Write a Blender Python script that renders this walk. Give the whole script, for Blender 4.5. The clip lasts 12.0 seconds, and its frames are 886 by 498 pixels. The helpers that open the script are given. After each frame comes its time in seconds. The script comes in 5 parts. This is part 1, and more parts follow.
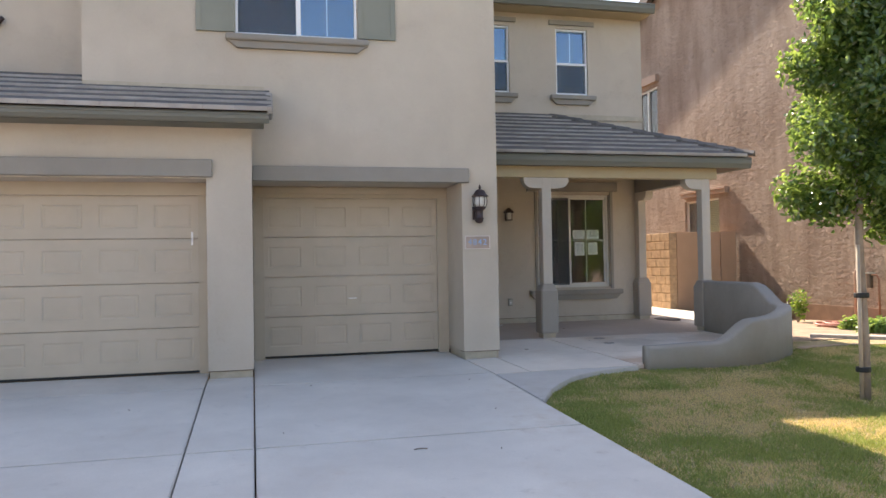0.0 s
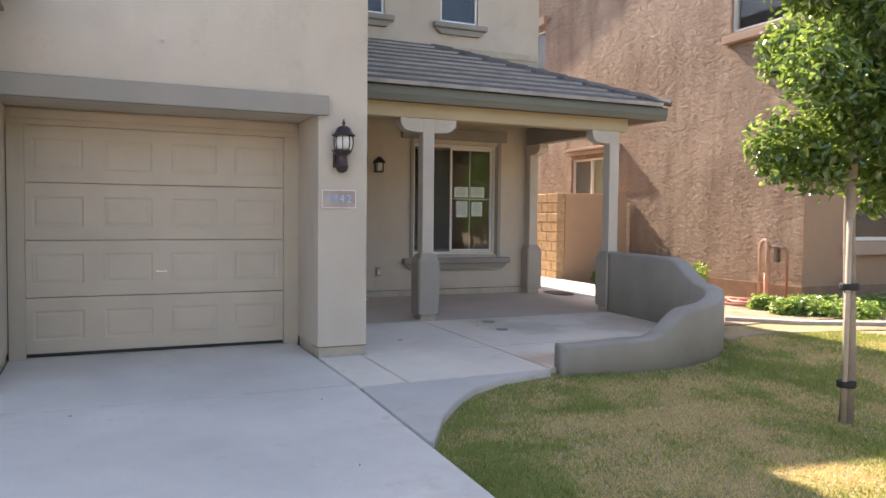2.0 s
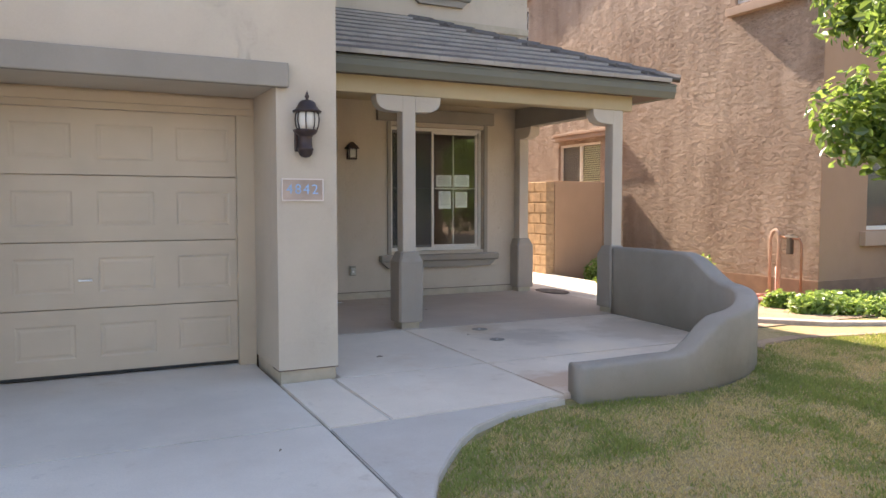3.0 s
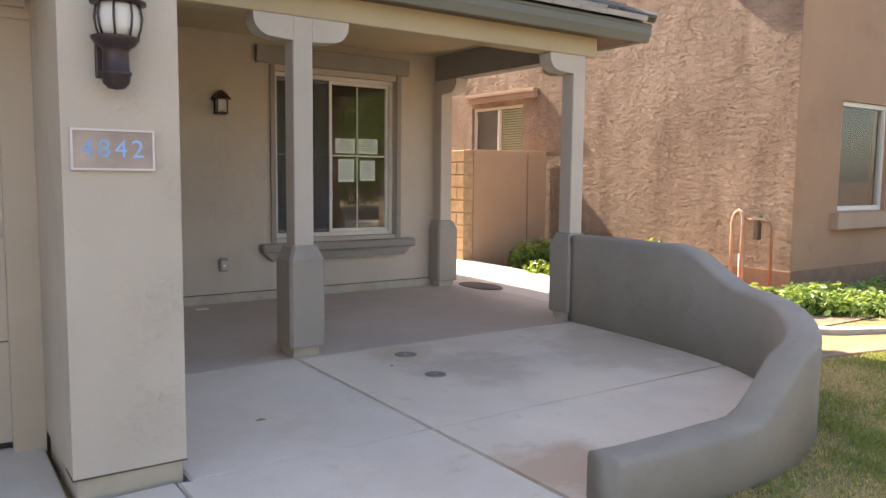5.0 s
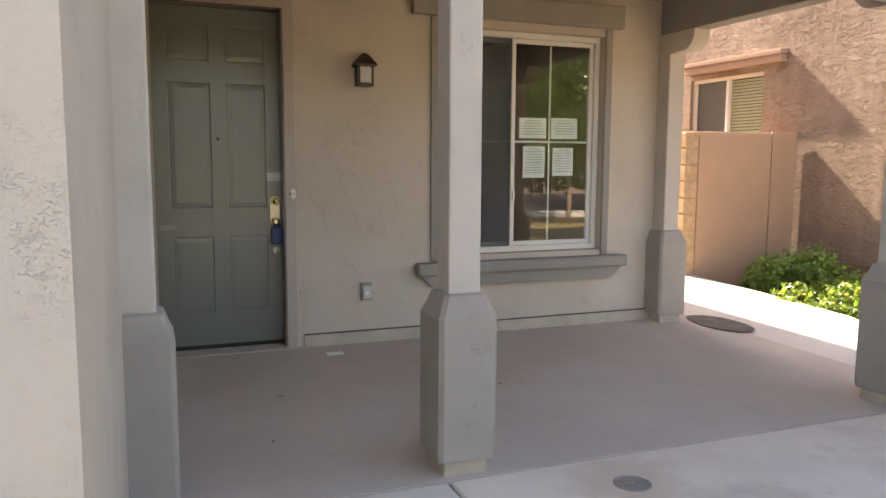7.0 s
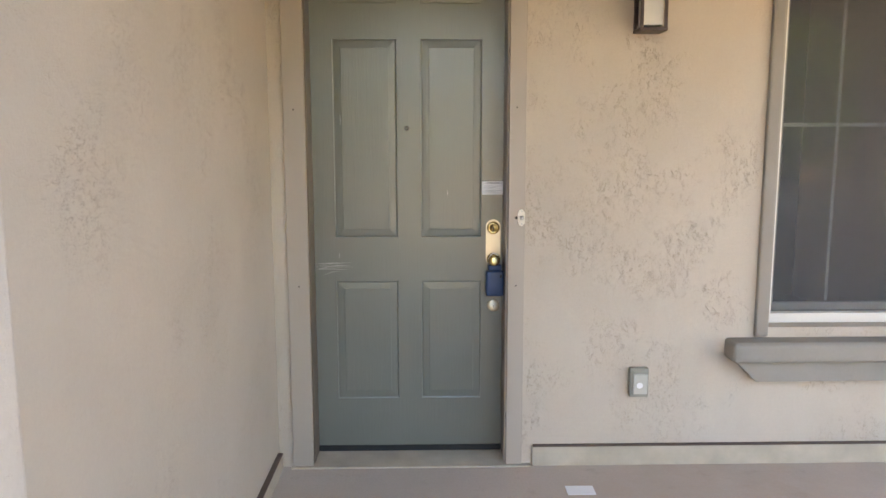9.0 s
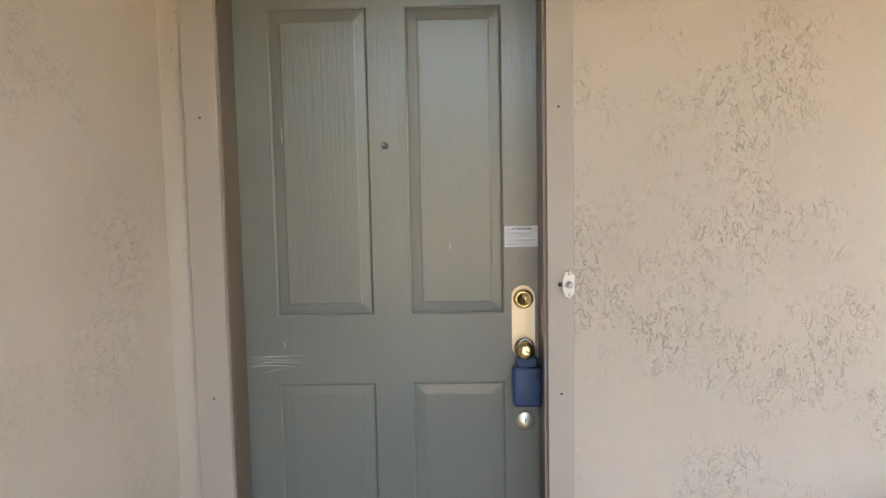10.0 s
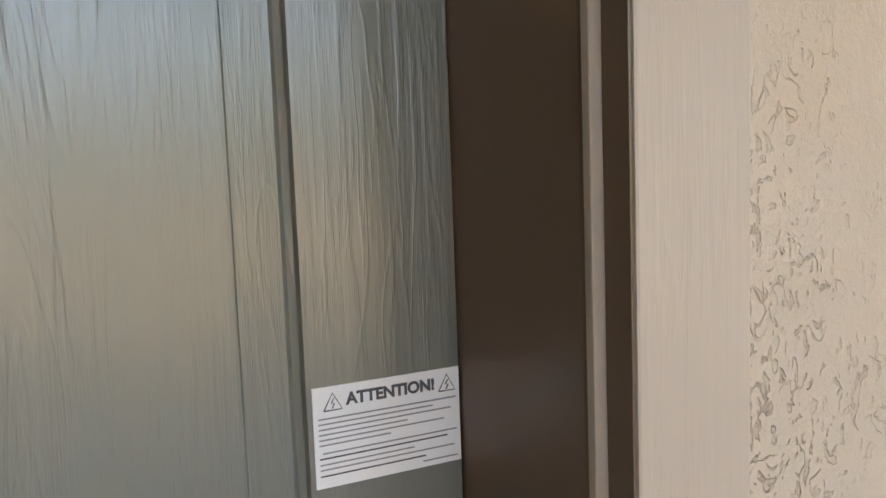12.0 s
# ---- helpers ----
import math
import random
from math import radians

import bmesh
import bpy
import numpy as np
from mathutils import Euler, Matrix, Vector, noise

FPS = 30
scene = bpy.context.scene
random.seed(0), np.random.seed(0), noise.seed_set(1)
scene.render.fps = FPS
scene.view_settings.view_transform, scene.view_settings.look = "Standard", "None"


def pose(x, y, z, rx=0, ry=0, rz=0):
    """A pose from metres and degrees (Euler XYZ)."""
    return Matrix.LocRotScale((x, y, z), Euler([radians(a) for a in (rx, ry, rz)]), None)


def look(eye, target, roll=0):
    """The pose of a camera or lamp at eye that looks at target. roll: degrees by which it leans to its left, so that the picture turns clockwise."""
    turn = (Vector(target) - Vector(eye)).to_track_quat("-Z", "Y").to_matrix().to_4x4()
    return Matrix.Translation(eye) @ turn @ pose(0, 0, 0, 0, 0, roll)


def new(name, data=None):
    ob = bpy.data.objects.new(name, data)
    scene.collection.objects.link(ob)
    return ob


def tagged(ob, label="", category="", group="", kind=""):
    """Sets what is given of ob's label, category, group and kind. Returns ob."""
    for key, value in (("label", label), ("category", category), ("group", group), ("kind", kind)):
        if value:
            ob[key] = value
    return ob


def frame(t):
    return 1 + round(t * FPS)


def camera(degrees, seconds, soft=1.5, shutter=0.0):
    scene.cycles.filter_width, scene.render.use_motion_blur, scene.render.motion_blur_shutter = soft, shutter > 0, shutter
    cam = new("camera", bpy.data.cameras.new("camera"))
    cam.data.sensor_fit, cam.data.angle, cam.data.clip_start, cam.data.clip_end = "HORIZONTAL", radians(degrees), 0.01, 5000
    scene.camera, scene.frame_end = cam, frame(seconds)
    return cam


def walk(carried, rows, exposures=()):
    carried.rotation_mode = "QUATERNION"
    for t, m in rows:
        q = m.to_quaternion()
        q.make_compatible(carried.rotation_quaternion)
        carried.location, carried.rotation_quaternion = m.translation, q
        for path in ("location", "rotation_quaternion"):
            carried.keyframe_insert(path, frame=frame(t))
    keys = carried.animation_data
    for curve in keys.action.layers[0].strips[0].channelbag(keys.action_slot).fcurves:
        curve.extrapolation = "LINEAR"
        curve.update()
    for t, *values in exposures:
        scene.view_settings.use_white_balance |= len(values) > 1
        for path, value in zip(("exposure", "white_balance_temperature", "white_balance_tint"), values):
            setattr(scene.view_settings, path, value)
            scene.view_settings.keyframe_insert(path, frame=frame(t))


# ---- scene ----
cam = camera(60.6, 12.0)
EXPOSURES = [
    (0.0, 1.44, 7080, 15), (1.0, 1.47, 7130, 16), (1.5, 1.54, 7190, 16), (2.0, 1.66, 7200, 16), (3.5, 1.77, 7360, 17), (5.5, 1.89, 7600, 18), (6.5, 2.16, 7630, 18), (7.5, 2.52, 7700, 18),
    (9.5, 3.63, 7450, 18), (10.0, 3.57, 7360, 18), (10.5, 3.88, 7300, 18), (11.5, 3.74, 7260, 18), (12.0, 3.72, 7340, 18),
]
PATH = [
    (0, (0.183, 0.148, 1.606), (0.671, 2.087, 1.64), -1.0),
    (0.5, (0.306, 0.75, 1.644), (0.758, 2.698, 1.611), -1.0),
    (1, (0.515, 1.328, 1.697), (1.157, 3.221, 1.637), -1.9),
    (1.5, (0.764, 1.985, 1.684), (1.461, 3.858, 1.61), 0.2),
    (2, (0.94, 2.56, 1.699), (1.764, 4.381, 1.612), 0.6),
    (2.5, (1.174, 3.143, 1.71), (1.958, 4.982, 1.631), 1.0),
    (3, (1.366, 3.74, 1.723), (2.249, 5.53, 1.61), -0.0),
    (3.5, (1.648, 4.336, 1.735), (2.548, 6.117, 1.598), -0.6),
    (3.7, (1.731, 4.597, 1.709), (2.651, 6.368, 1.586), 0.1),
    (5.3, (2.46, 6.35, 1.775), (3.615, 7.971, 1.578), 0.4),
    (5.5, (2.593, 6.576, 1.794), (3.675, 8.246, 1.592), -0.5),
    (6, (2.845, 7.088, 1.801), (3.803, 8.828, 1.563), -0.2),
    (6.5, (3.107, 7.593, 1.808), (3.97, 9.386, 1.603), -0.9),
    (7, (3.357, 8.154, 1.818), (4.076, 10.006, 1.588), 0.3),
    (7.5, (3.573, 8.659, 1.833), (4.198, 10.545, 1.605), 0.1),
    (7.7, (3.682, 8.831, 1.821), (4.19, 10.754, 1.608), -0.6),
    (9.3, (3.94, 10.789, 1.922), (3.958, 12.762, 1.593), -0.2),
    (9.5, (3.963, 11.04, 1.922), (3.97, 13.008, 1.566), -0.6),
    (10, (4.037, 11.663, 1.861), (4.003, 13.655, 1.684), -1.1),
    (10.5, (4.048, 12.27, 1.848), (4.077, 14.265, 1.702), -3.0),
    (11, (4.064, 12.781, 1.838), (4.209, 14.766, 1.647), -3.3),
    (11.5, (4.076, 13.184, 1.841), (4.425, 15.149, 1.708), -1.5),
    (12, (4.06, 13.456, 1.849), (4.936, 15.244, 1.662), -2.1),
]
walk(cam, [(t, look(eye, target, roll)) for t, eye, target, roll in PATH], EXPOSURES)

# ---- light ----
world = bpy.data.worlds.new("world")
scene.world = world
world.use_nodes = True
wn = world.node_tree
sky = wn.nodes.new("ShaderNodeTexSky")
sky.sky_type = "NISHITA"
sky.sun_disc = False
SUN_TO = Vector((-0.09, 1.0, 0.86)).normalized()
sky.sun_elevation = math.asin(SUN_TO.z)
sky.sun_rotation = math.atan2(SUN_TO.x, SUN_TO.y)
sky.air_density, sky.dust_density, sky.ozone_density = 1.0, 1.5, 1.0
wn.links.new(sky.outputs[0], wn.nodes["Background"].inputs[0])
wn.nodes["Background"].inputs[1].default_value = 0.15
sun = new("sun", bpy.data.lights.new("sun", "SUN"))
sun.data.energy, sun.data.angle, sun.data.color = 5.0, radians(0.55), (1.0, 0.93, 0.82)
sun.matrix_world = look((0, 40, 40), Vector((0, 40, 40)) - SUN_TO)


# ---- materials ----
class Mat:
    """A small builder for node materials."""

    def __init__(self, name, rough=0.8, metal=0.0, spec=0.4):
        self.m = bpy.data.materials.new(name)
        self.m.use_nodes = True
        self.t = self.m.node_tree
        self.b = self.t.nodes["Principled BSDF"]
        self.b.inputs["Roughness"].default_value = rough
        self.b.inputs["Metallic"].default_value = metal
        self.b.inputs["Specular IOR Level"].default_value = spec
        self.height = None
        self.coord = self.t.nodes.new("ShaderNodeNewGeometry").outputs["Position"]

    def node(self, kind, **values):
        n = self.t.nodes.new(kind)
        for key, v in values.items():
            n.inputs[key.replace("_", " ")].default_value = v
        return n

    def link(self, a, b):
        self.t.links.new(a, b)
        return b

    def scaled(self, sx, sy, sz):
        n = self.t.nodes.new("ShaderNodeMapping")
        n.inputs["Scale"].default_value = (sx, sy, sz)
        self.link(self.coord, n.inputs["Vector"])
        return n.outputs[0]

    def noise(self, scale, detail=4.0, rough=0.55, distort=0.0, at=None):
        n = self.node("ShaderNodeTexNoise", Scale=scale, Detail=detail, Roughness=rough, Distortion=distort)
        self.link(at or self.coord, n.inputs["Vector"])
        return n.outputs["Fac"]

    def voronoi(self, scale, feature="F1", at=None, output="Distance"):
        n = self.node("ShaderNodeTexVoronoi", Scale=scale)
        n.feature = feature
        self.link(at or self.coord, n.inputs["Vector"])
        return n.outputs[output]

    def ramp(self, fac, *stops):
        n = self.t.nodes.new("ShaderNodeValToRGB")
        el = n.color_ramp.elements
        while len(el) < len(stops):
            el.new(0.5)
        for e, (p, c) in zip(el, stops):
            e.position = p
            e.color = (c, c, c, 1) if isinstance(c, (int, float)) else (*c, 1)
        self.link(fac, n.inputs[0])
        return n.outputs[0]

    def mix(self, fac, a, b, blend="MIX"):
        n = self.t.nodes.new("ShaderNodeMix")
        n.data_type, n.blend_type = "RGBA", blend
        for i, v in ((0, fac), (6, a), (7, b)):
            if isinstance(v, (int, float)):
                n.inputs[i].default_value = v
            elif isinstance(v, tuple):
                n.inputs[i].default_value = (*v, 1)
            else:
                self.link(v, n.inputs[i])
        return n.outputs[2]

    def maths(self, op, a, b=0.0):
        n = self.t.nodes.new("ShaderNodeMath")
        n.operation = op
        for i, v in ((0, a), (1, b)):
            if isinstance(v, (int, float)):
                n.inputs[i].default_value = v
            else:
                self.link(v, n.inputs[i])
        return n.outputs[0]

    def color(self, c):
        if isinstance(c, tuple):
            self.b.inputs["Base Color"].default_value = (*c, 1)
        else:
            self.link(c, self.b.inputs["Base Color"])
        return self

    def roughness(self, v):
        self.link(v, self.b.inputs["Roughness"])
        return self

    def bump(self, h, distance, strength=1.0):
        n = self.node("ShaderNodeBump", Strength=strength, Distance=distance)
        self.link(h, n.inputs["Height"])
        if self.height is not None:
            self.link(self.height, n.inputs["Normal"])
        self.height = n.outputs[0]
        self.link(self.height, self.b.inputs["Normal"])
        return self


def stucco(name, base, dark, light, relief=0.006, fine=0.0015, scale=1.0, pit=0.08, stretch=(1, 1, 1), streaks=0.35):
    """Skip-trowelled stucco: broad smooth patches broken by clusters of short crevices, their shade mixed into the
    colour.
    """
    m = Mat(name, 0.92, spec=0.2)
    at = m.scaled(*stretch)
    broad = m.noise(0.8, 6.0, 0.62)
    grain = m.noise(70.0, 3.0, 0.7)
    streak = m.noise(2.4, 4.0, 0.6, 0.0, m.scaled(1, 1, 0.35))
    col = m.mix(m.ramp(broad, (0.32, 0.0), (0.68, 1.0)), dark, light)
    col = m.mix(0.35, col, base)
    col = m.mix(m.ramp(streak, (0.45, 0.0), (0.75, streaks)), col, dark)
    col = m.mix(m.ramp(grain, (0.35, 0.0), (0.75, 0.18)), col, m.mix(1.0, col, (0.80, 0.78, 0.76), "MULTIPLY"))
    islands = m.ramp(m.noise(3.4 * scale, 4.0, 0.65), (0.48, 0.0), (0.63, 1.0))
    ridge = m.noise(54.0 * scale, 2.0, 0.55, 0.9, at)
    line = m.ramp(ridge, (0.470, 0.0), (0.482, 1.0), (0.492, 1.0), (0.504, 0.0))
    broken = m.ramp(m.noise(34.0 * scale, 2.0, 0.5, 0.0, at), (0.50, 0.0), (0.56, 1.0))
    torn = m.ramp(m.noise(62.0 * scale, 3.0, 0.6, 1.4, at), (0.600, 0.0), (0.635, 1.0))
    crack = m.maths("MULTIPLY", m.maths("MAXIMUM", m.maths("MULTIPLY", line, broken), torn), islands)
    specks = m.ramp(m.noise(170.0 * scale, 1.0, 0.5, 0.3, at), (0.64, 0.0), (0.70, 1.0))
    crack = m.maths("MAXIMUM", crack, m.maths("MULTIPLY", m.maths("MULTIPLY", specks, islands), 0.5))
    # Crevice shade goes into the base colour, on top of the bump.
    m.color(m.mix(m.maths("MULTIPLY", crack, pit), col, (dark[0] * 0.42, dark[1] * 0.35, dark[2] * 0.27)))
    m.bump(m.noise(5.0 * scale, 4.0, 0.6, 0.5, at), relief)
    m.bump(m.maths("SUBTRACT", 1.0, crack), relief * (0.2 + pit))
    m.bump(m.noise(190.0, 3.0, 0.7), fine)
    return m.m


def plain(name, base, rough=0.6, metal=0.0, vary=0.12, scale=30.0, bump=0.0, spec=0.4):
    m = Mat(name, rough, metal, spec)
    low = tuple(c * (1 - vary) for c in base)
    high = tuple(min(1.0, c * (1 + vary)) for c in base)
    m.color(m.mix(m.ramp(m.noise(scale * 0.12, 4.0), (0.3, 0.0), (0.7, 1.0)), low, high))
    if bump:
        m.bump(m.noise(scale, 4.0, 0.65), bump)
    return m.m


def rough_stucco():
    """Heavily trowelled stucco: short level dabs, ragged ridges and long damp streaks."""
    m = Mat("neighbour_stucco", 0.95, spec=0.15)
    dab_at = m.scaled(1, 1.0, 1.9)
    broad = m.noise(0.55, 5.0, 0.6)
    streak = m.noise(2.6, 5.0, 0.62, 0.0, m.scaled(1, 1, 0.22))
    dabs = m.noise(5.5, 8.0, 0.66, 0.15, dab_at)
    lumps = m.noise(1.8, 3.0, 0.5)
    fine = m.noise(30.0, 4.0, 0.65, 0.2, dab_at)
    col = m.mix(m.ramp(broad, (0.33, 0.0), (0.67, 1.0)), (0.355, 0.255, 0.192), (0.49, 0.37, 0.283))
    col = m.mix(m.ramp(streak, (0.46, 0.0), (0.72, 0.75)), col, (0.27, 0.185, 0.135))
    col = m.mix(m.ramp(streak, (0.28, 0.55), (0.42, 0.0)), col, (0.52, 0.41, 0.325))
    col = m.mix(m.ramp(fine, (0.52, 0.0), (0.75, 0.3)), col, (0.22, 0.15, 0.11))
    m.color(col)
    m.bump(lumps, 0.12).bump(dabs, 0.11).bump(m.ramp(m.noise(8.0, 4.0, 0.6, 0.1, m.scaled(1, 0.75, 2.3)), (0.42, 0.0), (0.5, 1.0)), 0.016).bump(fine, 0.008).bump(m.noise(140.0, 3.0, 0.7), 0.003)
    return m.m


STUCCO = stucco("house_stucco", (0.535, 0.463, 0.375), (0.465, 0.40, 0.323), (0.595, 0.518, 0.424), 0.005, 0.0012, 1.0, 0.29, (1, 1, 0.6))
STUCCO_FRONT = stucco("garage_front_stucco", (0.52, 0.457, 0.375), (0.45, 0.393, 0.322), (0.58, 0.512, 0.425), 0.005, 0.0012, 0.8, 0.09, (1, 1, 1.5))
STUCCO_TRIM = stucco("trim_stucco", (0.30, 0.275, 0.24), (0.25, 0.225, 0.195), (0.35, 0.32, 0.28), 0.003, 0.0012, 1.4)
STUCCO_LOW = stucco("grey_wall_stucco", (0.335, 0.302, 0.265), (0.26, 0.235, 0.205), (0.40, 0.363, 0.32), 0.005, 0.0015, 1.4)
STUCCO_POST = stucco("post_stucco", (0.55, 0.49, 0.42), (0.48, 0.425, 0.36), (0.60, 0.54, 0.465), 0.006, 0.0015, 1.4)
STUCCO_PEDESTAL = stucco("pedestal_stucco", (0.375, 0.332, 0.286), (0.315, 0.28, 0.241), (0.42, 0.375, 0.324), 0.006, 0.0015, 1.4)
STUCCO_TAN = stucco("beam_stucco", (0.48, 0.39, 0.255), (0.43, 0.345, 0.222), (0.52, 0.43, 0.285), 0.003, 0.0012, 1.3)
STUCCO_BROWN = rough_stucco()
STUCCO_ORANGE = stucco("fence_stucco", (0.48, 0.315, 0.205), (0.43, 0.28, 0.18), (0.53, 0.35, 0.23), 0.003, 0.0015, 1.2)
# Front wall's shade and warm ground bounce are put into this brown.
STUCCO_SMOOTH_SHADED = stucco("neighbour_front_shaded_stucco", (0.38, 0.24, 0.158), (0.34, 0.212, 0.138), (0.42, 0.27, 0.18), 0.006, 0.0015, 1.0, 0.2)
STUCCO_PINK = stucco("neighbour_trim_stucco", (0.42, 0.30, 0.225), (0.36, 0.25, 0.185), (0.46, 0.335, 0.255), 0.003, 0.0015, 1.3)
BLOCK = plain("block", (0.50, 0.34, 0.20), 0.95, 0, 0.2, 60.0, 0.004)
BASE_TRIM = plain("weep_screed_plaster", (0.46, 0.40, 0.31), 0.9, 0, 0.12, 60.0, 0.002)


def concrete_mat(name="concrete", tone=(1.07, 1.02, 0.96), stains=()):
    m = Mat(name, 0.85, spec=0.3)
    broad = m.noise(0.9, 6.0, 0.62)
    spots = m.noise(7.0, 5.0, 0.65)
    col = m.mix(m.ramp(broad, (0.32, 0.0), (0.68, 1.0)), (0.525, 0.497, 0.465), (0.655, 0.625, 0.585))
    col = m.mix(m.ramp(spots, (0.62, 0.0), (0.74, 0.5)), col, (0.42, 0.395, 0.37))
    rust = m.maths("MULTIPLY", m.ramp(m.noise(0.55, 4.0, 0.6), (0.55, 0.0), (0.70, 1.0)), m.ramp(spots, (0.4, 0.0), (0.7, 0.6)))
    col = m.mix(rust, col, (0.50, 0.40, 0.315))
    for place, radius, tint, share in stains:
        gap = m.t.nodes.new("ShaderNodeVectorMath")
        gap.operation = "DISTANCE"
        m.link(m.coord, gap.inputs[0])
        gap.inputs[1].default_value = place
        ragged = m.maths("ADD", m.maths("DIVIDE", gap.outputs["Value"], radius), m.maths("MULTIPLY", m.maths("SUBTRACT", m.noise(2.6, 5.0, 0.65), 0.5), 2.2))
        col = m.mix(m.ramp(ragged, (0.45, share), (1.0, 0.0)), col, tint)
    broom = m.noise(90.0, 3.0, 0.7)
    col = m.mix(m.ramp(broom, (0.35, 0.0), (0.7, 0.25)), col, (0.42, 0.405, 0.39))
    m.color(m.mix(1.0, col, tone, "MULTIPLY")).bump(broom, 0.0016).bump(spots, 0.002)
    return m.m


CONCRETE = concrete_mat()
CONCRETE_PATH = concrete_mat("warm_path_concrete", (1.16, 1.07, 0.965))
CONCRETE_GREY = concrete_mat("grey_path_concrete", (0.86, 0.83, 0.80))
CONCRETE_DUSTY = concrete_mat("pale_dusty_concrete", (1.20, 1.08, 0.95), (
    ((4.80, 8.60, 0.37), 0.42, (0.42, 0.31, 0.24), 0.8), ((5.55, 10.28, 0.38), 0.55, (0.36, 0.33, 0.30), 0.6), ((5.35, 10.90, 0.38), 0.35, (0.45, 0.38, 0.30), 0.7),
    ((6.90, 10.20, 0.38), 0.80, (0.44, 0.385, 0.325), 0.7), ((5.9, 9.5, 0.38), 0.45, (0.66, 0.61, 0.54), 0.8)))
# Darker, browner tone for the rear porch slab.
CONCRETE_BROWN = concrete_mat("brown_grey_concrete", (0.88, 0.775, 0.685))
CURB = plain("curb_concrete", (0.42, 0.37, 0.32), 0.9, 0, 0.2, 50.0, 0.003)
JOINT = plain("joint", (0.07, 0.065, 0.06), 0.95)


def soil_mat():
    m = Mat("lawn_soil", 0.95, spec=0.2)
    c = m.mix(m.ramp(m.noise(1.9, 5.0, 0.62), (0.42, 0.0), (0.56, 1.0)), (0.27, 0.235, 0.10), (0.42, 0.32, 0.175))
    c = m.mix(m.ramp(m.noise(25.0, 4.0), (0.4, 0.0), (0.7, 0.5)), c, (0.17, 0.14, 0.075))
    m.color(c).bump(m.noise(30.0, 4.0), 0.02)
    return m.m


SOIL = soil_mat()
DIRT = plain("bed_soil", (0.33, 0.235, 0.16), 0.95, 0, 0.3, 22.0, 0.02)


def translucent(m, colour, share):
    """Let a share of the light through, as thin leaves do."""
    out = m.t.nodes["Material Output"]
    tr = m.t.nodes.new("ShaderNodeBsdfTranslucent")
    m.link(colour, tr.inputs["Color"])
    mx = m.t.nodes.new("ShaderNodeMixShader")
    mx.inputs[0].default_value = share
    m.link(m.b.outputs[0], mx.inputs[1])
    m.link(tr.outputs[0], mx.inputs[2])
    m.link(mx.outputs[0], out.inputs["Surface"])


def grass_mat(name, a, b):
    m = Mat(name, 0.65, spec=0.3)
    info = m.t.nodes.new("ShaderNodeNewGeometry").outputs["Random Per Island"]
    col = m.mix(info, a, b)
    m.color(col)
    translucent(m, m.mix(1.0, col, (1.0, 0.95, 0.62), "MULTIPLY"), 0.45)
    return m.m


GRASS = grass_mat("green_grass", (0.245, 0.295, 0.092), (0.38, 0.42, 0.145))
STRAW = grass_mat("straw_grass", (0.56, 0.44, 0.235), (0.74, 0.60, 0.345))


def leaf_mat(name, a, b, rough=0.35, share=0.35, spec=0.5):
    m = Mat(name, rough, spec=spec)
    info = m.t.nodes.new("ShaderNodeNewGeometry").outputs["Random Per Island"]
    m.color(m.mix(info, a, b))
    thin = [tuple(min(1, c * k) for c, k in zip(col, (2.9, 2.5, 2.2))) for col in (a, b)]
    translucent(m, m.mix(info, *thin), share)
    return m.m


LEAF = leaf_mat("tree_leaf", (0.042, 0.088, 0.020), (0.145, 0.215, 0.05), 0.21, 0.46, 1.0)
SHRUB = leaf_mat("shrub_leaf", (0.06, 0.13, 0.02), (0.19, 0.27, 0.045))
COVER = leaf_mat("ground_cover_leaf", (0.09, 0.17, 0.035), (0.22, 0.31, 0.08))
BARK = plain("bark", (0.27, 0.215, 0.17), 0.9, 0, 0.3, 40.0, 0.006)
STAKE = plain("stake_wood", (0.42, 0.34, 0.26), 0.85, 0, 0.2, 30.0, 0.003)


def tile_mat():
    m = Mat("roof_tile", 0.85, spec=0.3)
    rnd = m.t.nodes.new("ShaderNodeObjectInfo").outputs["Random"]
    c = m.mix(rnd, (0.10, 0.09, 0.082), (0.145, 0.13, 0.118))
    c = m.mix(m.ramp(m.noise(14.0, 5.0), (0.4, 0.0), (0.7, 0.5)), c, (0.19, 0.172, 0.158))
    m.color(c).bump(m.noise(60.0, 3.0), 0.003)
    return m.m


TILE = tile_mat()
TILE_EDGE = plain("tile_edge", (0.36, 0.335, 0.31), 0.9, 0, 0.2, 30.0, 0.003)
FASCIA = plain("grey_green_paint", (0.152, 0.150, 0.122), 0.55, 0, 0.08, 14.0, 0.0006)
SHUTTER = plain("shutter_paint", (0.22, 0.225, 0.185), 0.6, 0, 0.08, 14.0, 0.0008)
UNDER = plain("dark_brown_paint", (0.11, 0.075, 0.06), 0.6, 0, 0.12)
GARAGE = plain("garage_paint", (0.475, 0.405, 0.315), 0.5, 0, 0.06, 20.0, 0.0006)
BROWMOULD = plain("garage_trim_paint", (0.45, 0.38, 0.288), 0.55, 0, 0.06, 20.0)
VINYL = plain("vinyl", (0.66, 0.63, 0.57), 0.4, 0, 0.04)
WHITE = plain("white_vinyl", (0.80, 0.80, 0.80), 0.4, 0, 0.03)
PAPER = plain("paper", (0.80, 0.80, 0.79), 0.7, 0, 0.03)
INK = plain("ink", (0.10, 0.10, 0.11), 0.7)
IRON = plain("bronze_metal", (0.060, 0.042, 0.040), 0.45, 0.4, 0.25, 50.0, 0.001)
